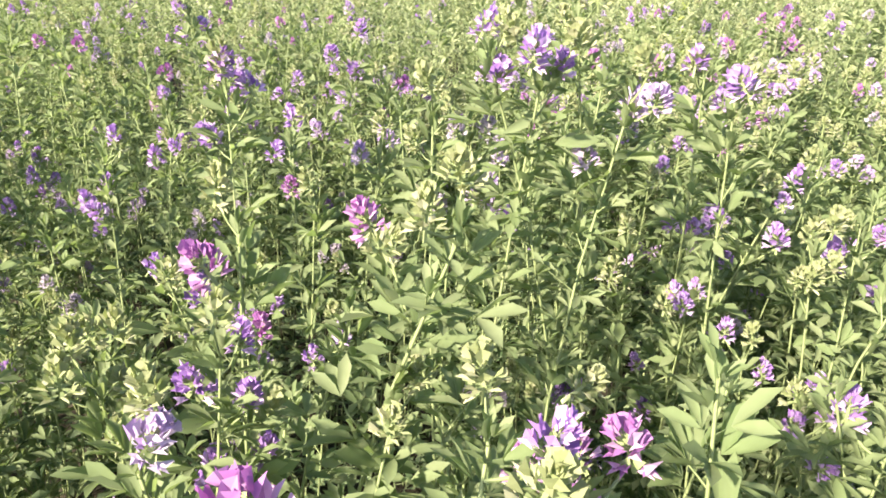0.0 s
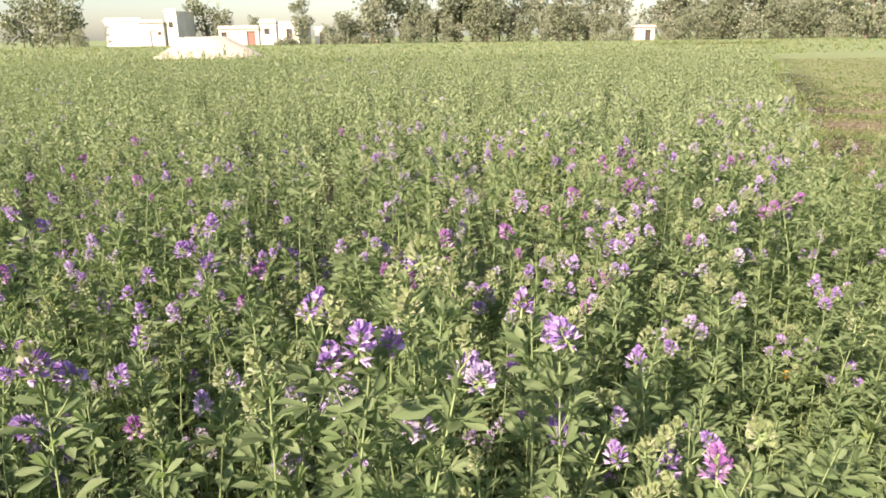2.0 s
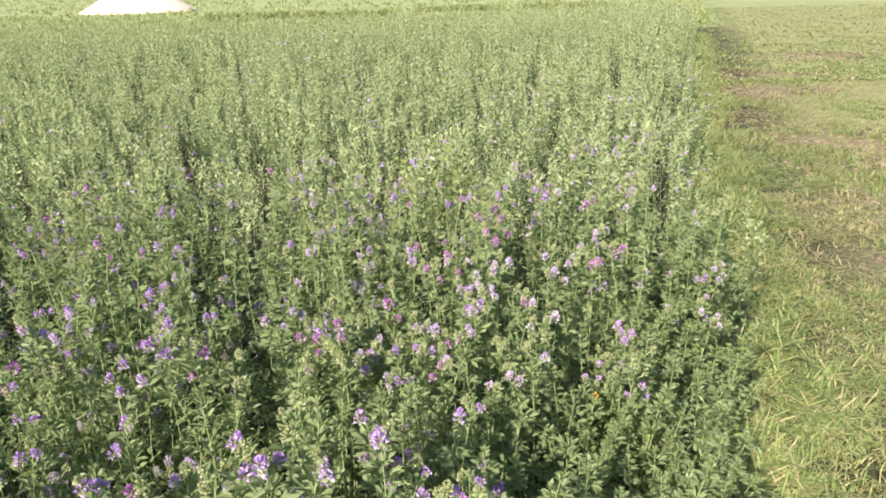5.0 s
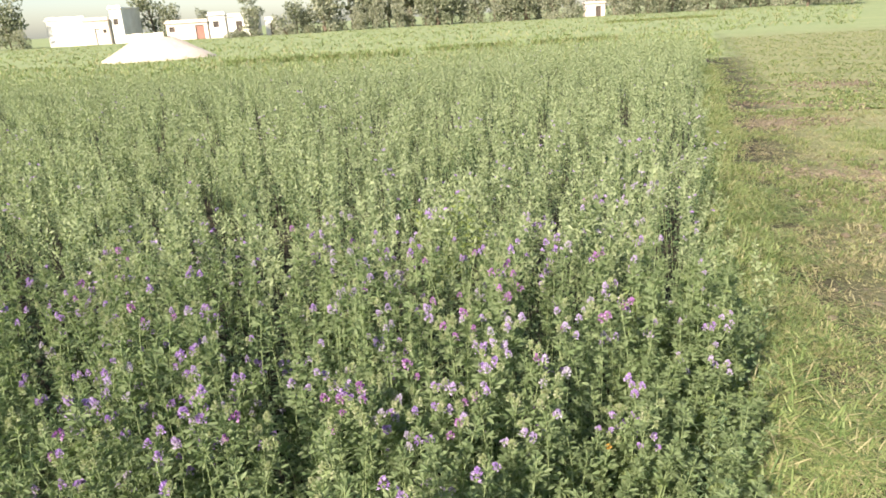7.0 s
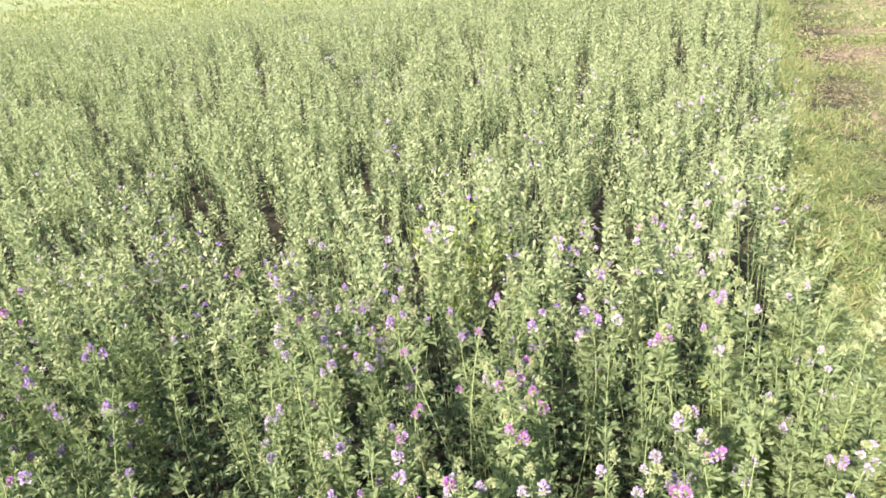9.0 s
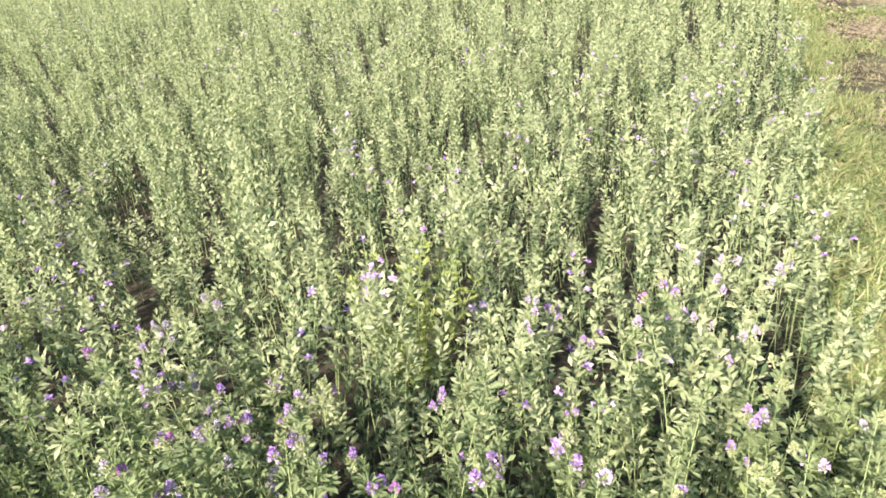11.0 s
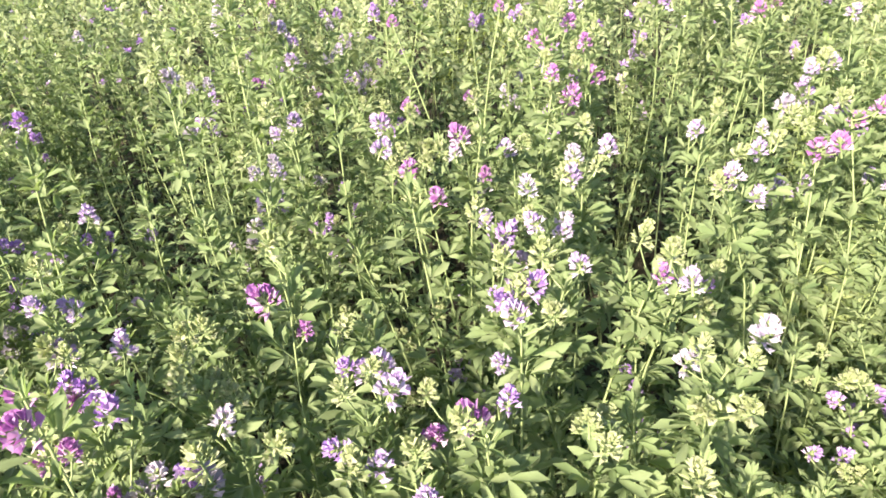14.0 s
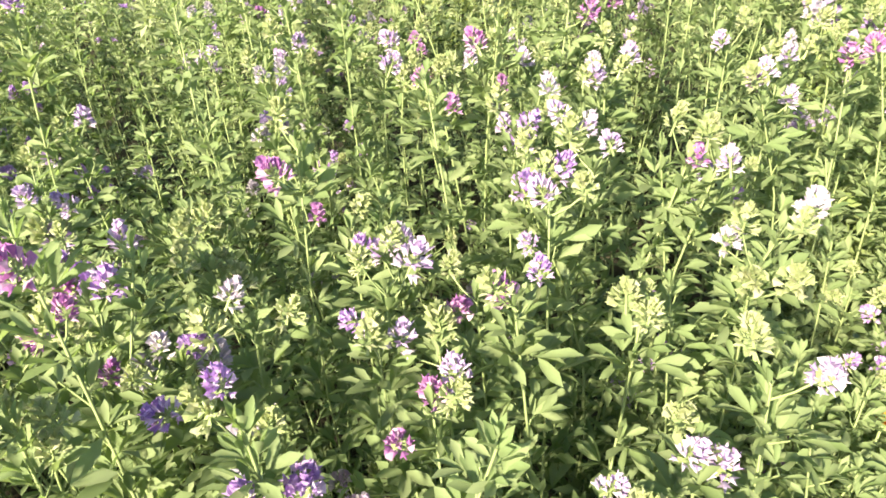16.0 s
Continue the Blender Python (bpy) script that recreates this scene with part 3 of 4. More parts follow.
def bare_stem(x, y, tall, lean, az, seed):
    """A nearly leafless stem with small clusters of leaves at its nodes and dry flower heads."""
    r = np.random.default_rng(seed)
    ob = new("flowering_alfalfa")
    path = stem_path(tall, lean, az, r, 10)
    st, lf = Soup(), Soup()
    tube(st, path, np.linspace(.0022, .0009, 10), 5)
    tips = []
    for k in range(7):
        at, a = along(path, .42 + .09 * k), k * 2.4
        w = turned(a, .7)
        tube(st, [at, at + w * .028], (.0009, .0006), 3)
        for j in range(3):
            trifoliate(lf, at + w * .012 * (j + .5), a + j * 2.1, r.uniform(.2, 1.1), .015, r, 1, 1)
        tips.append(at + w * .03)
    stem = link_mesh("stem", st.mesh("stem", True), STEM, ob)
    link_mesh("foliage", lf.mesh("foliage", True), [LEAF, YOUNG], stem)
    for kind, at in (("magenta", path[-1]), ("magenta", tips[4]), ("bud", tips[5])):
        f = new("flower_head", head(kind, 2))
        f.parent = stem
        f.matrix_basis = Matrix.Translation(at)
    ob.matrix_basis = Matrix.Translation((x, y, -.02))
    return tagged(ob, "thin bare alfalfa stem leaning over a dark gap", "plant", "tall flowering alfalfa stems")


bare_stem(0.16, 1.50, 0.66, 0.22, 2.9, 71)
bare_stem(0.12, 1.56, 0.64, 0.10, 1.0, 72)
bare_stem(0.06, 1.42, 0.56, 0.08, 2.0, 73)


# ---- the rest of the crop, too many to count ----
def crop_template(seed, leaves, size, tip, flowers, kind=3, pale=.84):
    r, s = np.random.default_rng(seed), Soup()
    path = stem_path(0.6, r.uniform(.02, .2), r.uniform(0, 6.3), r, 4)
    for i in range(2):
        b = basis(path[-1], (math.cos(i * 1.6), math.sin(i * 1.6), .1))
        s.add(np.array([path[0] - b[:, 0] * .002, path[0] + b[:, 0] * .002, path[-1]]), [(0, 1, 2)], 2)
    a = 0.0
    for i in range(leaves):
        k = 0.15 + 0.83 * (i / leaves) ** 0.62
        at = along(path, k)
        a += 2.4 + r.normal(0, .4)
        w = turned(a, r.uniform(-.1, .9))
        at = at + w * size * r.uniform(.0, .35)
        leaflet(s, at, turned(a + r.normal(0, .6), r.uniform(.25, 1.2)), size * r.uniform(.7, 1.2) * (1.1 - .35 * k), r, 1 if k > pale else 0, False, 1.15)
    for i in range(tip):
        leaflet(s, path[-1] - np.array([0, 0, .008 * i]), turned(i * 2.4, 1.3 - .12 * i), size * .75, r, 1, False)
    for i in range(flowers):
        at = along(path, r.uniform(.8, 1.0)) + turned(r.uniform(0, 6.3), .4) * .025
        for q in range(7):
            leaflet(s, at, turned(q * 2.4, -.2 + q * .2), .012, r, kind, False, 1.6)
    return s.arrays()


def scatter(name, templates, places, mats, label, category, smooth=False):
    """One mesh of many copies: places are rows of x, y, z, turn, width, height, template."""
    places = np.asarray(places)
    vs, ts, ms, n = [], [], [], 0
    for k, (v, t, m) in enumerate(templates):
        p = places[places[:, 6] == k]
        if not len(p):
            continue
        c, s = np.cos(p[:, 3])[:, None], np.sin(p[:, 3])[:, None]
        x = (v[:, 0] * c - v[:, 1] * s) * p[:, 4:5] + p[:, 0:1]
        y = (v[:, 0] * s + v[:, 1] * c) * p[:, 4:5] + p[:, 1:2]
        z = v[:, 2] * p[:, 5:6] + p[:, 2:3]
        vs.append(np.stack([x, y, z], -1).reshape(-1, 3))
        ts.append((t[None] + (np.arange(len(p)) * len(v))[:, None, None]).reshape(-1, 3) + n)
        ms.append(np.tile(m, len(p)))
        n += len(p) * len(v)
    ob = link_mesh(name, tri_mesh(name, np.concatenate(vs), np.concatenate(ts), np.concatenate(ms), smooth), mats)
    return tagged(ob, label, category, kind="stuff")


def undergrowth():
    rows = []
    for _ in range(4300):
        y = rng.uniform(-.4, NEAR_END)
        x = rng.uniform(left_x(y), edge_x(y))
        if rng.random() < (edge_x(y) - left_x(y)) / 3.4 and not in_hole(x, y):
            rows.append((x, y, -.02, rng.uniform(0, 6.28), 1, rng.uniform(.7, 1.2), int(rng.integers(5))))
    return rows


CROP_MATS = [SHADED_LEAF, SUNLIT_MINT, STEM, PETALS["purple"], PETALS["lilac"]]


def fill(y0, y1, spacing, shoots, n_templates, bloom):
    """Plants in uneven rows, each of a few stems."""
    rows = []
    y = y0
    while y < y1:
        x = left_x(y) + rng.uniform(0, spacing)
        while x < edge_x(y):
            px, py = x + rng.normal(0, spacing * .25), y + rng.normal(0, spacing * .25)
            x += spacing
            if in_hole(px, py) or px > edge_x(py) or py > 15.2 + .5 * max(-3.0, px):
                continue
            tall = canopy(px, py) / 0.6 * (.70 + .44 * rng.random())
            if noise.noise(Vector((px * 2.6, py * 2.6, 12))) < -.36:
                tall *= .8
            flowering = rng.random() < bloom * max(0.0, 0.5 + 1.6 * noise.noise(Vector((px * .6, py * .6, 2))))
            for _ in range(shoots):
                k = int(rng.integers(n_templates // 2)) + (n_templates // 2 if flowering and rng.random() < .6 else 0)
                rows.append((px + rng.normal(0, spacing * .13), py + rng.normal(0, spacing * .13), -0.03, rng.uniform(0, 6.28), 1.0, tall * rng.uniform(.62, 1.10), k))
        y += spacing
    return rows


scatter("low_alfalfa_leaves", under, undergrowth(), [SHADED_LEAF], "low shaded alfalfa leaves between the stems", "leaves")
# pale tips begin lower with distance, which colours haze into the far crop
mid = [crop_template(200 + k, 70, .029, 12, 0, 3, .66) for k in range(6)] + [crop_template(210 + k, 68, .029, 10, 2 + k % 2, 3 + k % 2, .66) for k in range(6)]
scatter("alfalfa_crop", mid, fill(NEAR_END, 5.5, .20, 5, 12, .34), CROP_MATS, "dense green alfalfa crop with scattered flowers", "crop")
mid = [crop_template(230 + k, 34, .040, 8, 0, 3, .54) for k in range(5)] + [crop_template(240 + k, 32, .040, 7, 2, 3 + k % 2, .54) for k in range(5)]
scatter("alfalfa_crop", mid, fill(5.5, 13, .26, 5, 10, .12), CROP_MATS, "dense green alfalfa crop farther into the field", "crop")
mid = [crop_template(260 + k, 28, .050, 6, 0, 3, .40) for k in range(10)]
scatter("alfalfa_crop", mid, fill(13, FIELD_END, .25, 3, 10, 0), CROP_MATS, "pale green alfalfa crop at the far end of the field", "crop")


bushy = [crop_template(280 + k, 30, .085, 5, 0, 3, .7) for k in range(6)]
rows = []
y = -3.0
while y < FIELD_END:
    x = left_x(y) - .12 if y > -.45 else edge_x(y) - .1
    while x > -15:
        px, py = x + rng.normal(0, .07), y + rng.normal(0, .07)
        rows.append((px, py, -.03, rng.uniform(0, 6.28), 1.5, canopy(px, py) / .6 * rng.uniform(.75, 1.05), int(rng.integers(6))))
        x -= .30
    y += .30
rows = [p for p in rows if math.hypot(p[0] - .24, p[1] + .5) > .5]
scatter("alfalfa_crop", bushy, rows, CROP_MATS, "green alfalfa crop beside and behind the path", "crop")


# ---- grass beside the crop ----
def blades(seed, n, tall, wide, lean, mat):
    r, s = np.random.default_rng(seed), Soup()
    for i in range(n):
        az, h = r.uniform(0, 6.3), tall * r.uniform(.5, 1.1)
        at = np.array([r.normal(0, tall * .18), r.normal(0, tall * .18), 0])
        out = turned(az, 0) * h * r.uniform(.1, lean)
        side = turned(az + 1.57 + r.normal(0, .6), 0) * wide
        mid_at, top = at + out * .35 + np.array([0, 0, h * .6]), at + out + np.array([0, 0, h * r.uniform(.7, 1)])
        s.add(np.array([at - side * .5, at + side * .5, mid_at - side * .45, mid_at + side * .45, top]), [(0, 1, 3), (0, 3, 2), (2, 3, 4)], mat(r))
    return s.arrays()


def long_blades(seed, n, tall, wide, mat):
    """A loose tuft of long blades that arch over."""
    r, s = np.random.default_rng(seed), Soup()
    for i in range(n):
        az, h = r.uniform(0, 6.3), tall * r.uniform(.5, 1.2)
        at = np.array([r.normal(0, tall * .25), r.normal(0, tall * .25), 0])
        out, arch = turned(az, 0) * h, r.uniform(.4, 1.3)
        side = turned(az + 1.57 + r.normal(0, .5), 0) * wide
        rings = []
        for k, w in ((0, .6), (.35, 1), (.7, .8)):
            c = at + out * arch * k ** 1.8 + np.array([0, 0, h * (k - .42 * arch * k ** 2.4)])
            rings += [c - side * w * .5, c + side * w * .5]
        rings.append(at + out * arch + np.array([0, 0, h * max(.08, 1 - .62 * arch)]))
        s.add(np.array(rings), [(0, 1, 3), (0, 3, 2), (2, 3, 5), (2, 5, 4), (4, 5, 6)], mat(r))
    return s.arrays()


green_mix = lambda r: 0 if r.random() < .8 else 1  # noqa: E731
brown_mix = lambda r: 2 if r.random() < .75 else 1  # noqa: E731
straw_mix = lambda r: int(r.choice([0, 1, 1, 2, 2]))  # noqa: E731
dry_mix = lambda r: 0 if r.random() < .35 else 1  # noqa: E731
tufts = [blades(300 + k, 8, .08, .0030, 1.2, green_mix) for k in range(4)] + [blades(310 + k, 5, .042, .0032, 1.5, dry_mix) for k in range(4)] + [blades(320 + k, 4, .040, .009, 1.4, green_mix if k < 3 else dry_mix) for k in range(4)] + [blades(330 + k, 5, .034, .0032, 2.2, brown_mix) for k in range(4)] + [long_blades(350 + k, 11, .14, .0052, green_mix) for k in range(4)] + [long_blades(360 + k, 10, .10, .0046, straw_mix) for k in range(4)]
CLODS = [(3.7, 8.6, 0.55), (3.3, 7.4, 0.35), (2.75, 5.0, 0.45), (3.0, 4.2, 0.40), (2.9, 3.4, 0.35), (2.3, 2.6, 0.25), (5.2, 10.5, 0.5)]


def bare(x, y):
    near = min(math.hypot((x - cx) / (.9 * cr), (y - cy) / (.6 * cr)) for cx, cy, cr in CLODS)
    return near < 1 + 0.6 * noise.noise(Vector((x * 3, y * 3, 3)))


rows = []
for _ in range(5200):
    y = -0.6 + 5.5 * rng.random() ** 1.3
    off = rng.gamma(1.6, .28) - .14
    x = edge_x(y) + .05 + off
    if bare(x, y) and rng.random() < .8:
        continue
    if off > .05 and noise.noise(Vector((x * 4.6, y * 4.0, 43))) + .4 * noise.noise(Vector((x * 11, y * 11, 44))) < .02:
        continue
    lush = 1.3 * noise.noise(Vector((x * 2.2, y * 1.6, 41))) + rng.normal(0, .22) - off * .75 + .42
    tall = max(.30, 1.05 - 1.6 * max(0.0, off + .05)) if lush > 0 else .5
    rows.append((x, y, height_at(x, y), rng.uniform(0, 6.28), 1.0, tall * rng.uniform(.5, 1.2), (16 if lush > 0 else 20) + int(rng.integers(4))))
for _ in range(4200):
    y = -0.5 + 15 * rng.random() ** 1.6
    off = rng.gamma(1.2, .13) - .12
    x = edge_x(y) + .08 + off
    tall = max(.35, .9 - off * 1.2)
    rows.append((x, y, height_at(x, y), rng.uniform(0, 6.28), 1 + .1 * max(y, 0), tall * (1 + .03 * max(y, 0)) * rng.uniform(.7, 1.25), int(rng.integers(4)) if off < .26 + rng.normal(0, .12) else 4 + int(rng.integers(4))))
for _ in range(15000):
    y = rng.uniform(-.6, 8)
    x = edge_x(y) + .12 + (.5 + .34 * max(y, 0)) * rng.random() ** 1.1
    clump = noise.noise(Vector((x * 4.5, y * 4.5, 7))) + .5 * noise.noise(Vector((x * 1.4, y * 1.4, 8)))
    dirt = bare(x, y)
    if (clump < -.2 and rng.random() < .3) or (dirt and rng.random() < .25):
        continue
    patch = noise.noise(Vector((x * 1.8, y * 1.3, 17))) + .5 * noise.noise(Vector((x * 5, y * 5, 27))) + rng.normal(0, .12) + max(0.0, .45 - (x - edge_x(y))) * 1.2 - (.5 if dirt else 0)
    rows.append((x, y, height_at(x, y), rng.uniform(0, 6.28), 1.3, (.6 + .9 * max(0.0, clump)) * rng.uniform(.5, 1.2), int(rng.integers(4)) + (0 if patch > .18 else 12 if patch < -.28 else 4)))
for _ in range(9000):
    y = 8 + 17 * rng.random() ** 1.5
    x = edge_x(y) + rng.uniform(-.1, .36 * y)
    clump = noise.noise(Vector((x * 2.0, y * 1.2, 7)))
    if (clump < -.2 and rng.random() < .5) or (bare(x, y) and rng.random() < .8):
        continue
    rows.append((x, y, height_at(x, y), rng.uniform(0, 6.28), 1.7, (.8 + max(0.0, clump)) * rng.uniform(.4, 1.1), 8 + int(rng.integers(4))))
for _ in range(4500):
    y = -4 + 12 * rng.random()
    x = edge_x(y) + .1 + 7 * rng.random()
    if y > -.6 and x < edge_x(y) + .6 + .34 * max(y, 0):
        continue
    rows.append((x, y, height_at(x, y), rng.uniform(0, 6.28), 1.6, rng.uniform(.5, 1.3), 8 + int(rng.integers(4))))
scatter("grass", tufts, rows, [GRASS, DRY, BROWN], "green and dry yellow grass along the crop edge", "grass")


def lump(seed):
    r = np.random.default_rng(seed)
    bm = bmesh.new()
    bmesh.ops.create_icosphere(bm, subdivisions=1, radius=1)
    v = np.array([tuple(x.co) for x in bm.verts]) * r.uniform(.65, 1.15, (len(bm.verts), 1)) * np.array([1, 1, .6])
    t = np.array([[x.index for x in f.verts] for f in bm.faces])
    bm.free()
    return v, t, np.zeros(len(t), int)


rows = []
for cx, cy, cr in CLODS:
    for _ in range(650):
        x, y = cx + rng.normal(0, .9 * cr), cy + rng.normal(0, .6 * cr)
        if x < edge_x(y) + .25:
            continue
        s = min(.034, .005 + rng.gamma(1.7, .006))
        rows.append((x, y, height_at(x, y) + s * .2, rng.uniform(0, 6.28), s, s, int(rng.integers(5))))
scatter("soil_clods", [lump(400 + k) for k in range(5)], rows, [CLOD], "dark brown clods of dry soil", "soil", True)


# ---- distance ----
def blob_crown(seed, radius, height, leaves, size, flat=0.8, clumps=14):
    """Leaves gathered in uneven clumps round a trunk's top."""
    r, s = np.random.default_rng(seed), Soup()
    for i in range(clumps):
        az, q = r.uniform(0, 6.3), radius * math.sqrt(r.random()) * .8
        c = np.array([math.cos(az) * q, math.sin(az) * q, height * r.uniform(.02, .95)])
        cr = radius * r.uniform(.25, .5)
        for _ in range(leaves // clumps):
            d = r.normal(0, 1, 3)
            d /= np.linalg.norm(d)
            leaflet(s, c + d * cr * r.uniform(.6, 1.05) * np.array([1, 1, flat]), r.normal(0, 1, 3) + d * .6, size * r.uniform(.6, 1.3), r, 0, False, 1.6, 1.2)
    return s.mesh("crown")


def tree(seed, height, trunk, radius, leaf, mat, leaves=1500, trunks=1):
    r = np.random.default_rng(seed)
    ob = new("tree")
    s = Soup()
    for k in range(trunks):
        az = r.uniform(0, 6.3)
        p = stem_path(trunk + (height - trunk) * .5, r.uniform(.02, .15), az, r, 6) + np.array([k * .4 - trunks * .2 + .2, r.normal(0, .2), 0])
        tube(s, p, np.linspace(.13, .05, 6) * height / 7, 7)
        for i in range(6):
            at = along(p, r.uniform(.45, .95))
            w = turned(r.uniform(0, 6.3), r.uniform(.3, 1.0)) * radius * r.uniform(.5, .9)
            tube(s, [at, at + w * .5, at + w + np.array([0, 0, .15 * radius])], (.05 * height / 7, .035 * height / 7, .015), 5)
    link_mesh("trunk", s.mesh("trunk", True), BARK, ob)
    crown = link_mesh("crown", blob_crown(seed + 1, radius, height - trunk, leaves * 2 // 3, leaf * 1.2, .8, 26), mat, ob)
    crown.location = (0, 0, trunk)
    return tagged(ob, "leafy dark green tree at the field edge", "tree", "trees behind the field")


def bush(seed, height, radius, mat, words):
    ob = new("bush")
    r, s = np.random.default_rng(seed), Soup()
    for i in range(7):
        w = turned(i * .9, r.uniform(.7, 1.3)) * height * .7
        tube(s, [(0, 0, 0), w * .5, w], (.04, .03, .01), 4)
    link_mesh("branches", s.mesh("branches", True), BARK, ob)
    link_mesh("crown", blob_crown(seed, radius, height * .9, 900, .2, .8, 12), mat, ob)
    return tagged(ob, words, "bush", "bushes behind the field")


kinds = [tree(700, 9.5, 1.2, 2.8, .48, TREE_LEAF, 1700), tree(702, 7.0, .3, 2.6, .44, GREY_LEAF, 1800), tree(704, 10.5, 2.0, 2.8, .48, TREE_LEAF, 1600, 2),
         tree(706, 7.0, .2, 3.2, .46, TREE_LEAF, 2100), tree(708, 9.0, 1.8, 2.5, .44, GREY_LEAF, 1500, 3), tree(710, 5.5, .2, 2.6, .42, GREY_LEAF, 1800)]
first = set()


def plant_tree(k, x, y, s):
    m = Matrix.Translation((x, y, 0)) @ pose(0, 0, 0, 0, 0, (x * 37 + y * 11) % 360) @ Matrix.Diagonal((s, s, s * (.9 + .25 * ((x * 7.3) % 1)), 1))
    if k in first:
        copy_thing(kinds[k], m)
    else:
        first.add(k)
        kinds[k].matrix_basis = m


r = np.random.default_rng(5)
x = -22.0
while x < 46:
    if not 11.8 < x < 15.4:
        plant_tree(int(r.choice([0, 2, 4, 3])), x, 98 + r.uniform(-3, 5), r.uniform(.7, 1.0))
        plant_tree(int(r.choice([1, 3, 5])), x + r.uniform(-1, 1), 92.5 + r.uniform(-2, 2), r.uniform(.5, .85))
    x += r.uniform(1.4, 2.1)
for x, y, k, s in ((-66, 88, 3, 1.1), (-62.5, 89, 1, 1.2), (-59.8, 88.5, 3, 1.05), (-57.5, 87, 5, .7), (-44.6, 97, 0, .9), (-42.3, 96, 3, .8), (-39.5, 102, 1, .7), (-28.6, 88, 1, .72), (-29.9, 93.5, 0, .5), (-25.2, 88.5, 1, .5), (-23.0, 89.5, 3, .7), (-36, 104, 5, .8),
                   (17.5, 86, 3, .5), (20.5, 87, 3, .6), (24.5, 86, 5, .8), (36, 74, 3, 1.0), (33, 77, 0, .9), (29, 19, 0, .9), (33, 27, 2, .95), (37, 35, 0, 1.0), (41, 45, 2, 1.0)):
    plant_tree(k, x, y, s)
shrubs = [(-29.8, 85, .6, 1.1), (-28.4, 85.5, .5, 1.0), (-23.5, 86, 1.5, 1.1), (-21, 87, .9, 1.2), (9.5, 88, 1.6, 1.6), (11.2, 88.5, 1.7, 1.2), (16.5, 86.5, 1.2, 1.2), (27, 84, 1.4, 1.6)]
for k, (x, y, h, rad) in enumerate(shrubs):
    bush(760 + k, h, rad, TREE_LEAF if k % 2 else GREY_LEAF, "low dark green bush below the trees").location = (x, y, 0)


def box(bm, x0, x1, y0, y1, z0, z1, edge=0.03):
    """A block with slightly worn edges."""
    geom = bmesh.ops.create_cube(bm, size=1, matrix=Matrix.Translation(((x0 + x1) / 2, (y0 + y1) / 2, (z0 + z1) / 2)) @ Matrix.Diagonal((x1 - x0, y1 - y0, z1 - z0, 1)))
    if edge:
        es = list({e for v in geom["verts"] for e in v.link_edges})
        bmesh.ops.bevel(bm, geom=es, offset=edge, segments=1, affect="EDGES")


def block(name, x0, x1, y0, y1, z0, z1, mat, parent, label="", edge=0.03):
    bm = bmesh.new()
    box(bm, x0, x1, y0, y1, z0, z1, edge)
    return part(name, bm, mat, parent, label)


def house(x0, x1, y, depth, tall, mat, label, doors=(), windows=(), roof=0.25):
    """A flat-roofed house: walls round real openings, roof slab, parapet, doors and windows."""
    ob = new("house")
    ob.location = (x0, y, 0)
    w, t = x1 - x0, 0.3
    holes = sorted([(a, b, 0.0, c, "door", m) for a, b, c, m in doors] + [(a, b, c, d, "window", DARKWOOD) for a, b, c, d in windows])
    at = 0.0
    for a, b, lo, hi, what, m in holes:
        if a > at:
            block("wall", at, a, 0, t, 0, tall, mat, ob)
        if lo > 0:
            block("wall", a, b, 0, t, 0, lo, mat, ob)
        block("wall", a, b, 0, t, hi, tall, mat, ob)
        leaf = block(what, a + .05, b - .05, .14, .2, lo + .02, hi - .04, m, ob, "", .01)
        for q in range(2):
            block("frame", (a, b - .05)[q], (a + .05, b)[q], .1, .22, lo, hi, DARKWOOD, leaf, "", 0)
        at = b
    if at < w:
        block("wall", at, w, 0, t, 0, tall, mat, ob)
    block("wall", 0, t, t, depth, 0, tall, mat, ob)
    block("wall", w - t, w, t, depth, 0, tall, mat, ob)
    block("wall", t, w - t, depth - t, depth, 0, tall, mat, ob)
    roof_ob = block("roof", -.12, w + .12, -.15, depth + .12, tall, tall + .18, mat, ob)
    block("parapet", 0, w, 0, .2, tall + .18, tall + .18 + roof, mat, roof_ob)
    return tagged(ob, label, "house", "houses behind the field")


house(-56.2, -51.0, 91, 5, 3.2, WHITEWASH, "whitewashed flat-roofed village house")
house(-50.8, -47.4, 90, 5, 2.9, MUD, "pinkish mud-plastered house with a dark doorway", [(1.5, 2.1, 1.9, GREYWALL)], [(2.6, 3.0, 1.4, 1.8)])
house(-47.3, -45.7, 90.5, 5, 4.2, WHITEWASH, "tall narrow whitewashed house", [], [(.4, 1.0, 2.3, 3.0)])
house(-40.0, -34.6, 90, 4, 2.0, MUD, "low mud-walled house with a red-brown door", [(3.8, 4.9, 1.7, REDDOOR)], [(.4, 1.1, 1.0, 1.6)])
house(-34.5, -32.3, 90.2, 5, 2.7, GREYWALL, "grey plastered house with a flat roof", [], [(.6, 1.3, 1.3, 2.0)])
house(-32.2, -29.4, 90.5, 5, 2.4, WHITEWASH, "white plastered house behind trees", [(1.1, 1.9, 1.9, DARKWOOD)])
house(-27.5, -25.9, 91, 4, 1.75, WHITEWASH, "low white outbuilding behind trees", [(.6, 1.2, 1.4, DARKWOOD)])
house(12.4, 14.8, 90, 2, 1.5, MUD, "small pale mud hut below the trees", [(1.3, 1.9, 1.2, DARKWOOD)], roof=0.08)
wall = new("boundary_wall")
for k in range(4):
    block("wall_section", -45.6 + k * 1.4 + .01, -44.2 + k * 1.4 - .01, 89, 89.3, 0, 1.05 + .08 * (k % 2), MUD, wall)
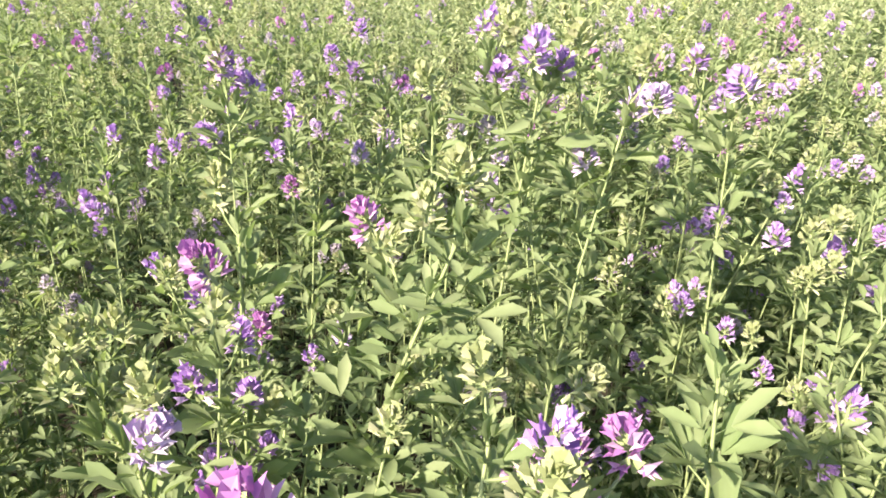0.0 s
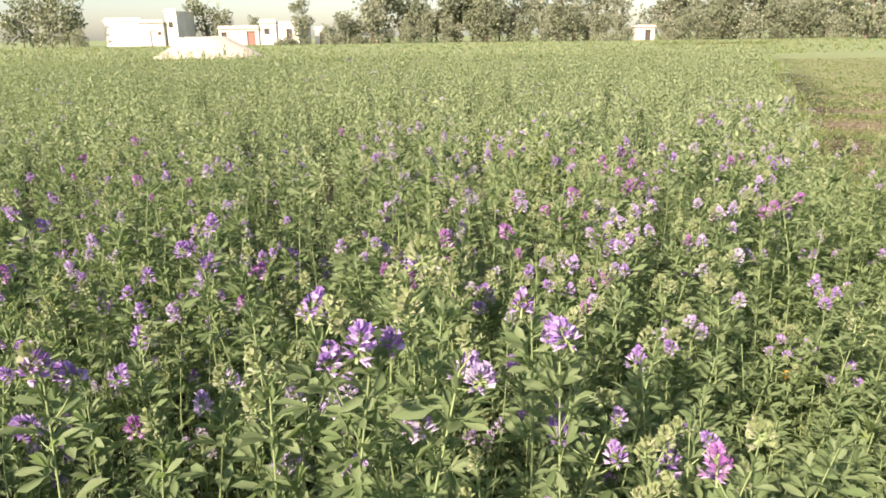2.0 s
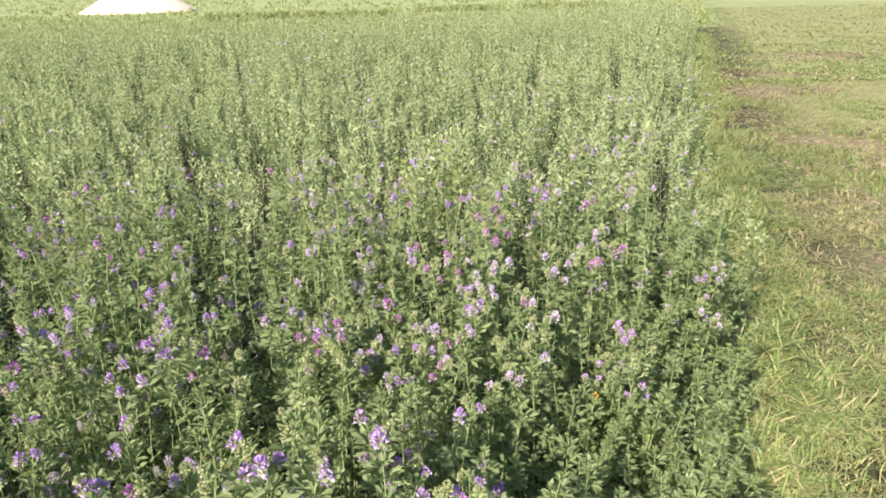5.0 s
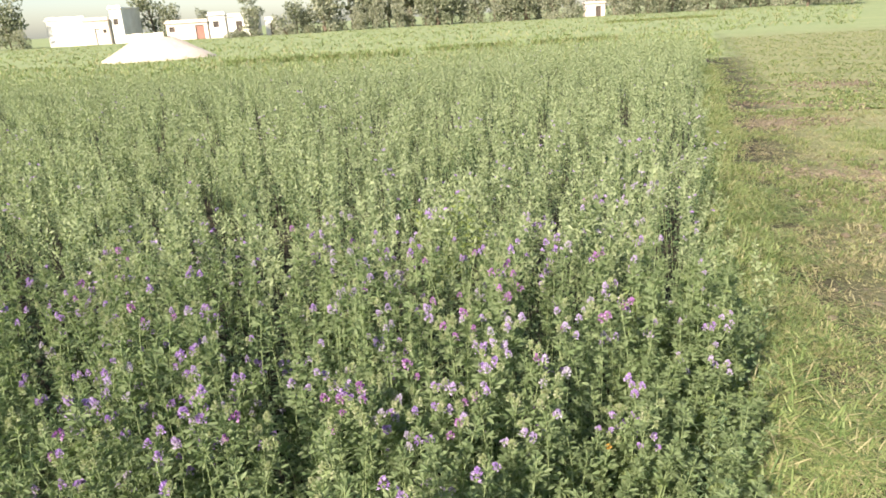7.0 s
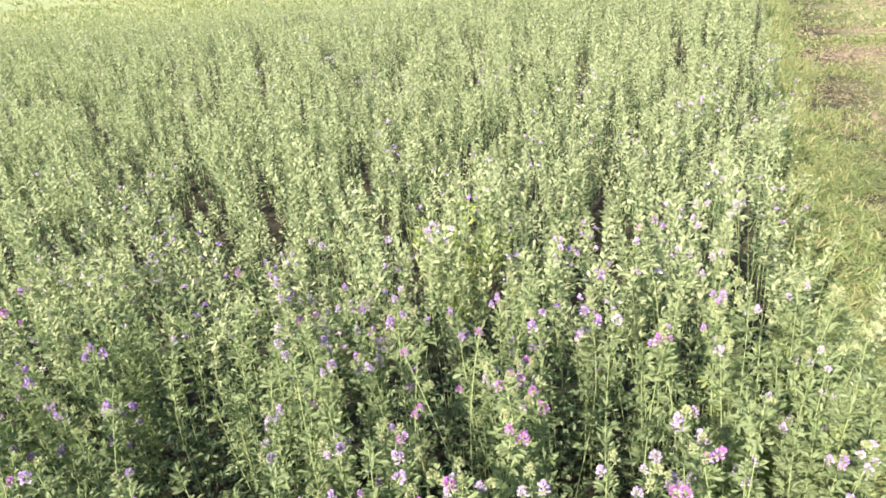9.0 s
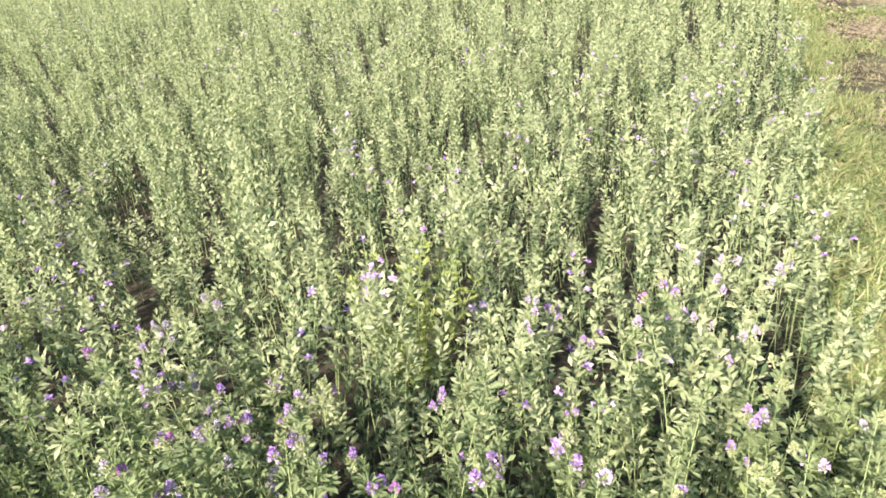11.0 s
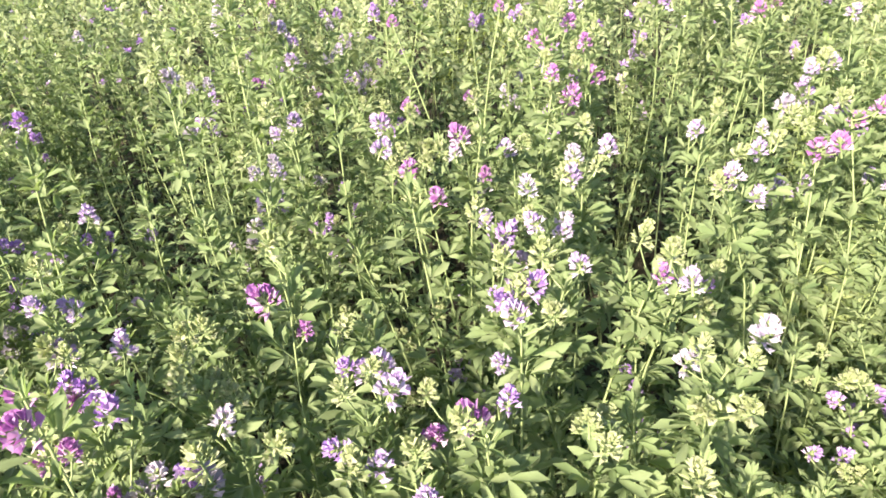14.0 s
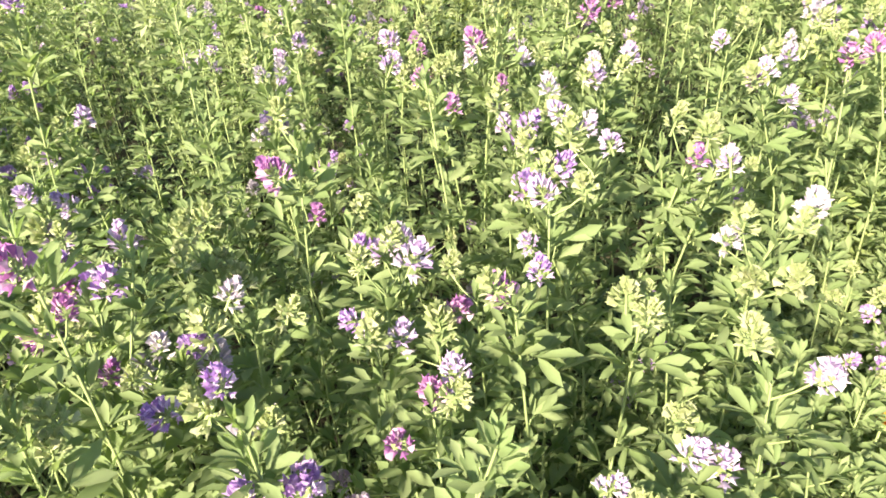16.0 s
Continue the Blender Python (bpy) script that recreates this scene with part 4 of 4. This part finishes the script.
tagged(wall, "low crumbling mud boundary wall", "wall")


def mound():
    """A heap of sand with a flattish top."""
    n, m = 64, 20
    v, t = [], []
    for j in range(m + 1):
        k = j / m
        for i in range(n):
            a = 2 * math.pi * i / n
            wob = 1 + .06 * noise.noise(Vector((math.cos(a) * 1.5, math.sin(a) * 1.5, 3)))
            z = .95 * max(0.0, min(1.0, (1 - k) / .66)) ** 1.05
            x, y = 2.75 * k * wob * math.cos(a), 2.2 * k * wob * math.sin(a)
            z += .05 * noise.noise(Vector((x * 1.3, y * 1.3, 0))) * (1 - k) + (.03 * noise.noise(Vector((x * 5, y * 5, 2))) if k < .97 else 0)
            v.append((x, y, z - (.05 if j == m else 0)))
    for j in range(m):
        for i in range(n):
            q = (j * n + i, j * n + (i + 1) % n, (j + 1) * n + (i + 1) % n, (j + 1) * n + i)
            t += [(q[0], q[2], q[1]), (q[0], q[3], q[2])]
    ob = link_mesh("sand_mound", tri_mesh("sand_mound", v, t, None, True), SAND)
    ob.location = (-15.2, 33.0, 0)
    return tagged(ob, "large mound of pale pinkish sand at the field edge", "mound")


mound()

# banks of rough grass between the far fields
far_tufts = [blades(340 + k, 4, .30, .022, .8, green_mix) for k in range(4)]
rows = []
for _ in range(6000):
    y = FIELD_END + .1 + 13 * rng.random() ** 1.3
    rows.append((rng.uniform(-.95 * y, EDGE0 + EDGE1 * y + .3), y, 0, rng.uniform(0, 6.28), 1.0, rng.uniform(.25, .6), int(rng.integers(4))))
for x0, x1, y0 in ((-9, -2.5, 24.5), (-2, 1.2, 27), (2.0, 5.2, 27.5), (9, 17, 54)):
    for _ in range(int((x1 - x0) * 110)):
        rows.append((rng.uniform(x0, x1), y0 + rng.normal(0, .12), 0, rng.uniform(0, 6.28), 1, rng.uniform(.45, .95), int(rng.integers(4))))
for _ in range(4000):
    y = rng.uniform(30, 86)
    rows.append((rng.uniform(-.8 * y, .5 * y), y, 0, rng.uniform(0, 6.28), 1.8, rng.uniform(.3, .7), int(rng.integers(4))))
scatter("grass", far_tufts, rows, [GRASS, DRY], "rough grass on the banks of the far fields", "grass")
